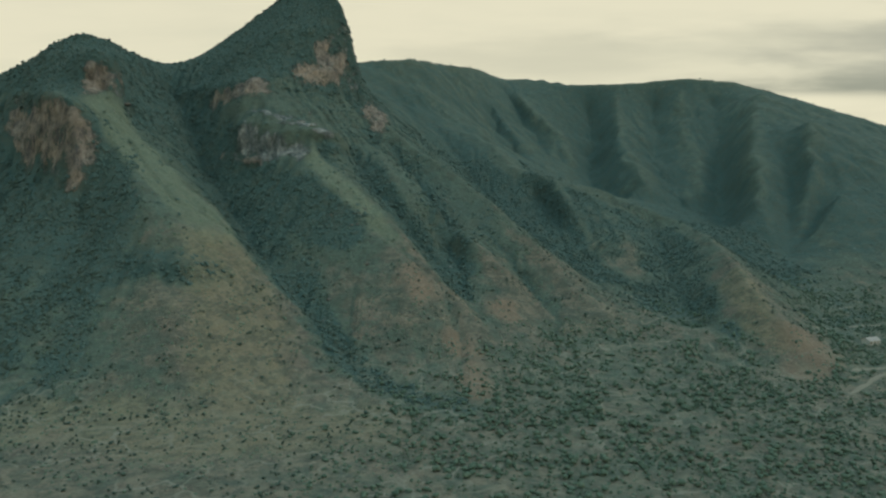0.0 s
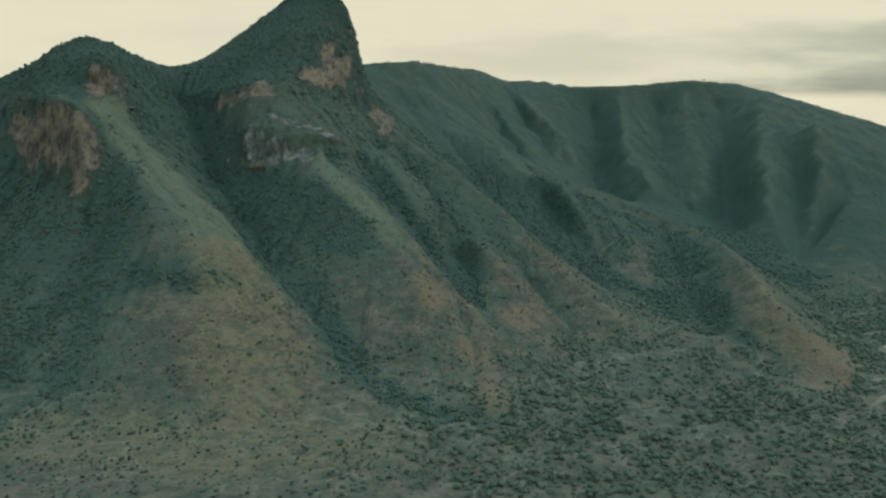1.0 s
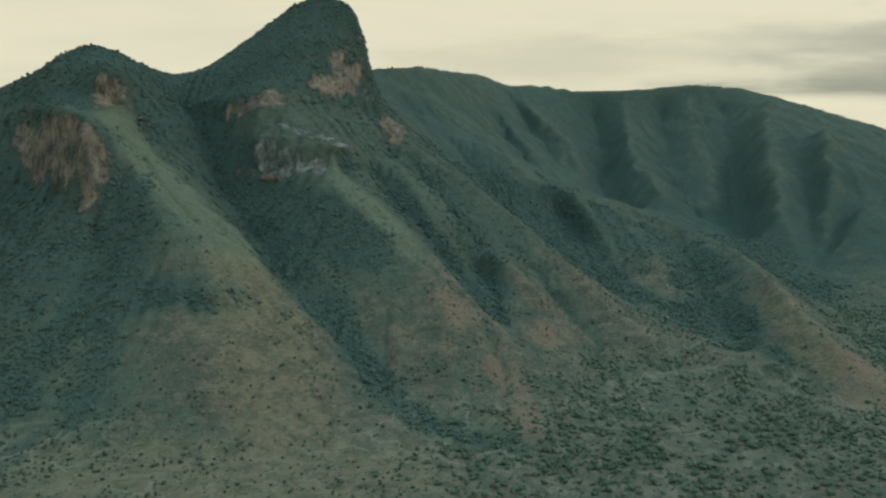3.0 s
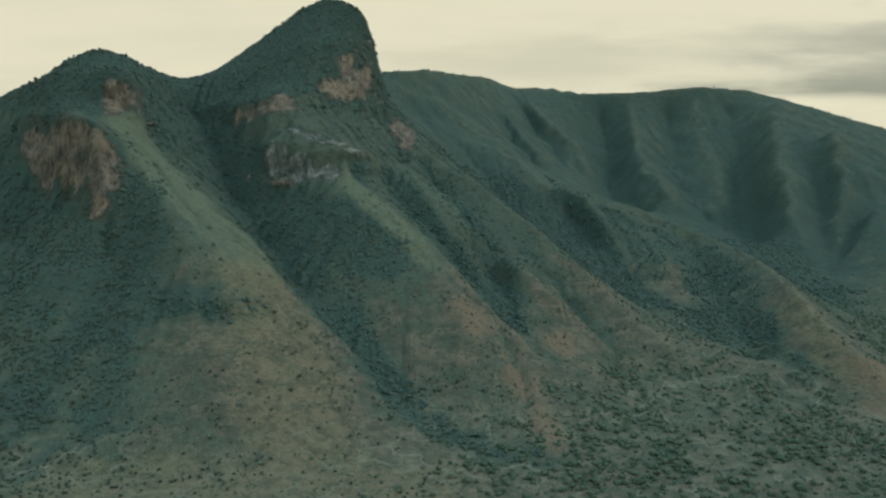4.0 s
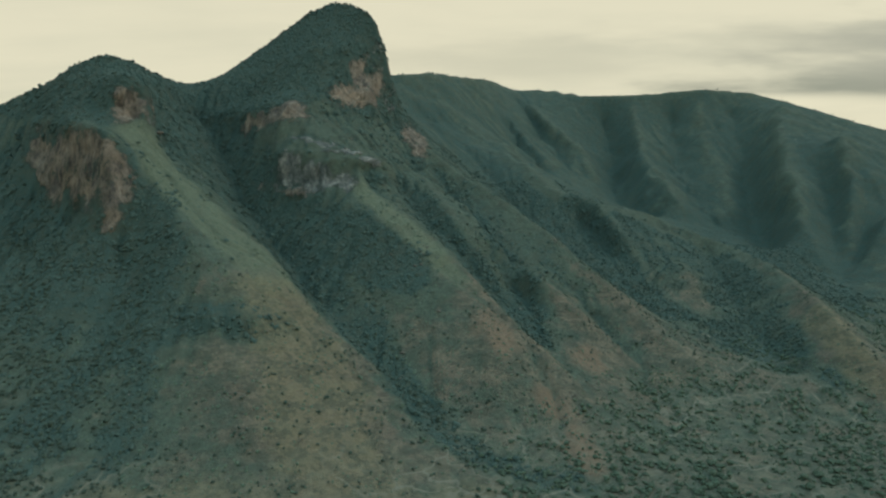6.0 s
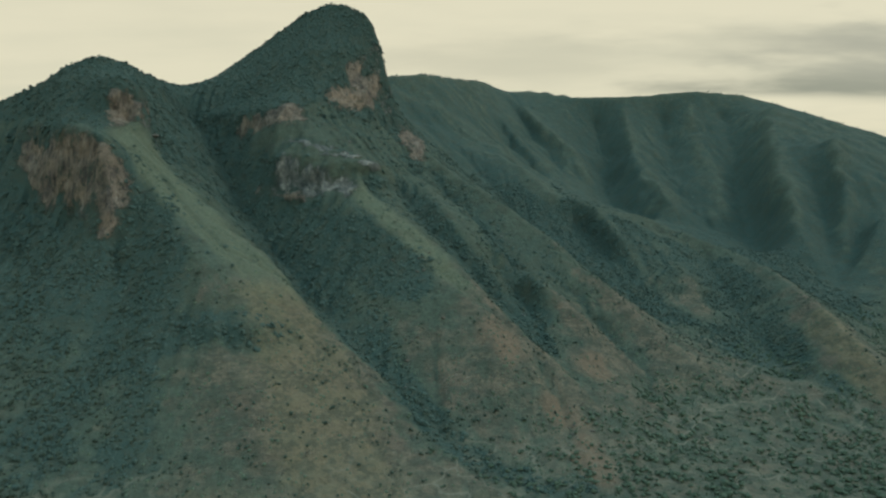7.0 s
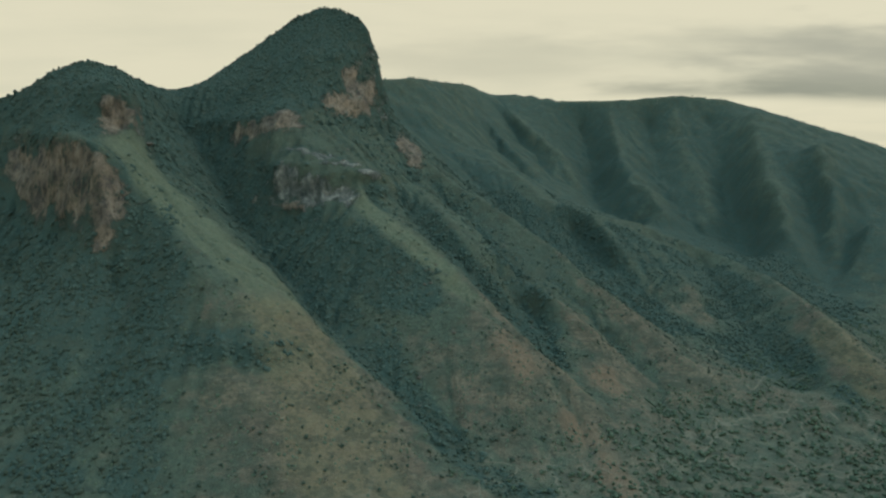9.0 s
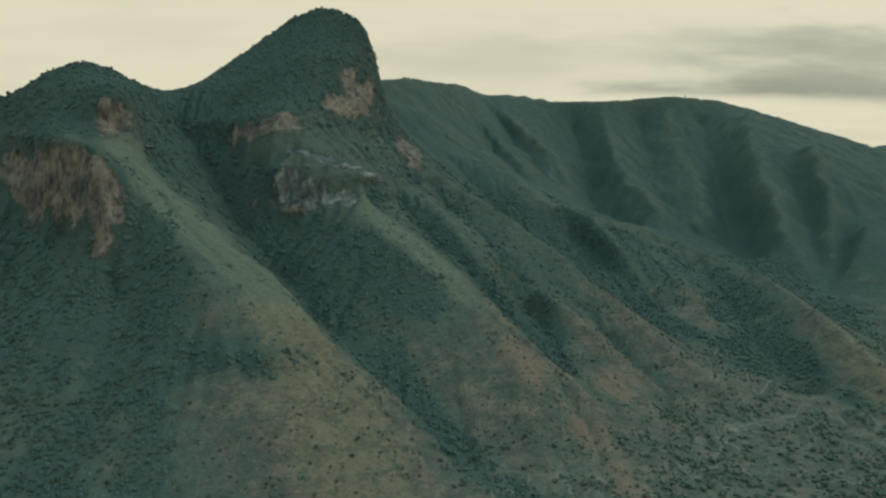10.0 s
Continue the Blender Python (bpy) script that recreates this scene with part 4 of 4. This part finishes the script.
def plant_far():
    x, y, z, g, rock, rs = scatter(-160, 780, 640, 1420, 5.6, 81)
    keep = rs.uniform(size=len(x)) < np.maximum(0.02 + 0.22 * smooth(0.7, 1.1, g + 0.3 * fbm(x, y, 40, 3, 83)), 0.75 * strip(x, y, ((-140, 1000), (-59, 1048), (-12, 1150), (40, 1245)), 9))
    x, y, z = x[keep], y[keep], z[keep]
    w = rs.uniform(2.0, 4.0, len(x))
    joined("far_scrub", FAR, rows_for(x, y, z, w, w * rs.uniform(0.6, 0.95, len(x)), rs, 4), LEAF_FOREST, "dark green scrub over the distant fluted mountain wall", "scrub")


def plant_ridge():
    """Low trees standing against the sky along the far crest."""
    rs = np.random.RandomState(19)
    px, py = [], []
    for a, b, gap in ((0, 1, 5.0), (1, 2, 5.0), (2, 3, 6.5), (8, 9, 12.0), (9, 10, 8.0), (10, 11, 7.0), (11, 12, 7.0)):
        a, b = FAR_CREST[a], FAR_CREST[b]
        for _ in range(int((b - a).length / gap)):
            p = a.lerp(b, rs.uniform())
            px.append(p.x + rs.normal() * 4)
            py.append(p.y + rs.normal() * 4)
    x, y = np.array(px), np.array(py)
    w = rs.uniform(2.0, 4.4, len(x))
    joined("ridge_trees", CROWNS, rows_for(x, y, height(x, y), w, w * rs.uniform(0.9, 1.5, len(x)), rs, 8, 0.2), LEAF_FOREST, "small dark trees standing along the distant mountain crest", "trees")


# ---- parts ----
def part(name, bm, material_, parent, label=""):
    me = bpy.data.meshes.new(name)
    bm.to_mesh(me)
    bm.free()
    me.materials.append(material_)
    ob = new(name, me)
    ob.parent = parent
    return tagged(ob, label) if label else ob


def tube(bm, pts, radii, sides=6):
    """A tapered round limb through points."""
    rings = []
    for k, (p, r) in enumerate(zip(pts, radii)):
        a = Vector(pts[min(k + 1, len(pts) - 1)]) - Vector(pts[max(k - 1, 0)])
        u = a.orthogonal().normalized()
        v = a.normalized().cross(u)
        rings.append([bm.verts.new(Vector(p) + r * (math.cos(t) * u + math.sin(t) * v)) for t in (2 * math.pi * q / sides for q in range(sides))])
    for a, b in zip(rings, rings[1:]):
        for q in range(sides):
            bm.faces.new((a[q], a[(q + 1) % sides], b[(q + 1) % sides], b[q]))
    bm.faces.new(rings[-1])


def make_tree(kind, leaf, name):
    """A small thorn tree, one unit wide and about one high: trunk, three limbs and a crown of leafy clumps."""
    rs = random.Random(kind)
    base = new(name)
    tilt = rs.uniform(-0.05, 0.05)
    bm = bmesh.new()
    tube(bm, [(0, 0, -0.12), (tilt * 0.5, 0.01, 0.12), (tilt, 0.02, 0.30)], [0.05, 0.04, 0.028])
    part("trunk", bm, BARK, base)
    for k in range(3):
        a = 2.1 * k + rs.uniform(-0.4, 0.4)
        bm = bmesh.new()
        tube(bm, [(tilt * 0.7, 0.015, 0.2), (tilt + 0.12 * math.cos(a), 0.12 * math.sin(a), 0.38), (tilt + 0.25 * math.cos(a), 0.25 * math.sin(a), 0.58)], [0.024, 0.017, 0.008], 5)
        part("limb", bm, BARK, base)
    v, f = crown_shape(500 + kind, 9, 0.36, 1.0, 6)
    bm = bmesh.new()
    vs = [bm.verts.new(p) for p in v]
    for t in f:
        bm.faces.new([vs[q] for q in t])
    # loose leafy sprays round the clumps
    for _ in range(60):
        p = Vector(v[rs.randrange(len(v))]) + Vector([rs.uniform(-0.05, 0.05) for _q in range(3)])
        u = Vector([rs.uniform(-1, 1) for _q in range(3)]).normalized() * 0.045
        w_ = u.orthogonal().normalized() * 0.03
        bm.faces.new([bm.verts.new(p + q) for q in (-u, w_, u, -w_)])
    part("crown", bm, leaf, base)
    return base


def plant_trees(rows, name="thorn_tree", leaf=LEAF_SCRUB, labels=(), group="thorn trees of the valley floor"):
    kinds = [make_tree(k, leaf, name) for k in range(6)]
    labels = labels or ["rounded green thorn tree with short trunk on dry valley floor", "spreading green thorn tree among low scrub on the valley floor",
              "small green thorn tree standing in dry grass"]
    used = set()
    for r in rows:
        k = int(r[0] * 7 + r[1] * 3) % 6
        m = Matrix.LocRotScale((r[0], r[1], r[2] + 0.10 * r[4]), Euler((0, 0, r[3])), None)
        if k in used:
            ob = copy_thing(kinds[k], m)
        else:
            ob = kinds[k]
            ob.matrix_basis = m
            used.add(k)
        ob.scale = (r[4], r[4], max(r[5], 0.65 * r[4]))
        tagged(ob, labels[0] if r[4] > 3.6 else labels[1] if r[4] > 2.8 else labels[2], "tree", group)


# ---- boulders ----
def make_boulder(seed):
    bm = bmesh.new()
    bmesh.ops.create_icosphere(bm, subdivisions=2, radius=1.0)
    for v in bm.verts:
        v.co *= 1 + 0.38 * noise.noise(v.co * 1.3 + Vector((seed * 5.1, 0, 0))) + 0.12 * noise.noise(v.co * 3.7 + Vector((0, seed * 3.3, 0)))
        v.co.z = max(v.co.z * 0.7, -0.45)
    me = bpy.data.meshes.new("boulder")
    bm.to_mesh(me)
    bm.free()
    me.materials.append(STONE)
    return me


def lay_boulders():
    shapes = [make_boulder(k) for k in range(4)]
    rs = random.Random(9)
    spots = [(-249, 565, 3.2)]
    for cx, cy, rx, ry, n in ((-60, 494, 16, 20, 9), (-120, 592, 30, 12, 9), (-250, 566, 10, 8, 4), (-60, 440, 30, 30, 6), (20, 385, 14, 20, 6)):
        for _ in range(n):
            spots.append((cx + rs.gauss(0, 0.5) * rx, cy + rs.gauss(0, 0.5) * ry, rs.uniform(0.5, 1.3)))
    for k, (x, y, r) in enumerate(spots):
        ob = new("boulder", shapes[k % 4])
        x, y, z = (float(q[0]) for q in settle(np.array([x]), np.array([y]))[:3])
        ob.matrix_basis = Matrix.LocRotScale((x, y, z + 0.12 * r), Euler((rs.uniform(-0.2, 0.2), rs.uniform(-0.2, 0.2), rs.uniform(0, 6))), (r * 1.3, r, r * rs.uniform(0.6, 1)))
        tagged(ob, "weathered grey-brown boulder lying on the grassy slope", "boulder", "boulders on the spurs")


# ---- the house at the end of the track ----
def box(bm, x0, x1, y0, y1, z0, z1):
    v = [bm.verts.new(p) for p in ((x0, y0, z0), (x1, y0, z0), (x1, y1, z0), (x0, y1, z0), (x0, y0, z1), (x1, y0, z1), (x1, y1, z1), (x0, y1, z1))]
    for q in ((0, 3, 2, 1), (4, 5, 6, 7), (0, 1, 5, 4), (1, 2, 6, 5), (2, 3, 7, 6), (3, 0, 4, 7)):
        bm.faces.new([v[k] for k in q])


def build_house(x, y, turn):
    plaster = plain_material("pale_plaster", (0.42, 0.40, 0.34), (0.62, 0.58, 0.50), 0.6)
    tin = plain_material("weathered_roof_sheet", (0.24, 0.225, 0.20), (0.40, 0.37, 0.33), 0.9, 0.6)
    timber = plain_material("dark_timber", (0.05, 0.04, 0.03), (0.10, 0.08, 0.06), 2)
    z = float(height(np.array([x]), np.array([y]))[0])
    house = tagged(new("house"), "small pale plastered house with a weathered gabled tin roof", "house")
    house.matrix_basis = pose(x, y, z, 0, 0, turn)
    bm = bmesh.new()
    L, W, H, T = 9.0, 6.0, 3.0, 0.25
    box(bm, -L / 2, L / 2, -W / 2, -W / 2 + T, -0.8, H)
    box(bm, -L / 2, L / 2, W / 2 - T, W / 2, -0.8, H)
    for sx in (-1, 1):
        a, b = sorted((sx * L / 2, sx * (L / 2 - T)))
        box(bm, a, b, -W / 2 + T, W / 2 - T, -0.8, H)
        g = [[bm.verts.new((q, yy, zz)) for yy, zz in ((-W / 2, H), (W / 2, H), (0, H + 1.5))] for q in (a, b)]
        bm.faces.new(g[0][::-1]), bm.faces.new(g[1])
        for i in range(3):
            bm.faces.new((g[0][i], g[0][(i + 1) % 3], g[1][(i + 1) % 3], g[1][i]))
    part("wall", bm, plaster, house)
    for sy in (-1, 1):
        bm = bmesh.new()
        n = 24
        for lvl in (0, 0.06):
            rows = []
            for i in range(n + 1):
                q = -L / 2 - 0.4 + (L + 0.8) * i / n
                rip = 0.05 * (i % 2) + lvl
                rows.append((bm.verts.new((q, sy * (W / 2 + 0.5), H - 0.22 + rip)), bm.verts.new((q, 0, H + 1.56 + rip))))
            for a, b in zip(rows, rows[1:]):
                bm.faces.new((a[0], b[0], b[1], a[1]))
        part("roof", bm, tin, house, "weathered corrugated roof sheet")
    bm = bmesh.new()
    box(bm, -0.5, 0.5, -W / 2 - 0.06, -W / 2 - 0.004, 0, 2.05)
    part("door", bm, timber, house, "dark timber door")
    for q in (-2.9, 2.4):
        bm = bmesh.new()
        box(bm, q - 0.5, q + 0.5, -W / 2 - 0.05, -W / 2 - 0.004, 1.0, 2.0)
        part("window", bm, timber, house, "dark shuttered window")


def plant_skyline():
    """Rows for the trees that stand out along the crests of the two summits."""
    rs = np.random.RandomState(17)
    px, py = [], []
    for ln_ in (LINES[0][2:], LINES[2]):
        for a, b in zip(ln_, ln_[1:]):
            for _ in range(max(1, int((b - a).length / 3.0))):
                p = a.lerp(b, rs.uniform())
                px.append(p.x + rs.normal() * 2.5)
                py.append(p.y + rs.normal() * 3.0)
    x, y = np.array(px), np.array(py)
    w = rs.uniform(1.3, 2.5, len(x)) + 1.2 * rs.uniform(size=len(x)) ** 3
    return rows_for(x, y, height(x, y), w, w * rs.uniform(0.9, 1.3, len(x)), rs, 6, 0.25)


plant_forest()
TREE_ROWS = plant_scrub()
plant_far()
plant_ridge()
plant_tufts()
plant_trees(TREE_ROWS)
plant_trees(plant_skyline(), "crest_tree", LEAF_FOREST, ("dark green tree standing on the wooded mountain crest",) * 3, "trees along the crests")
lay_boulders()
build_house(273, 441, 20)
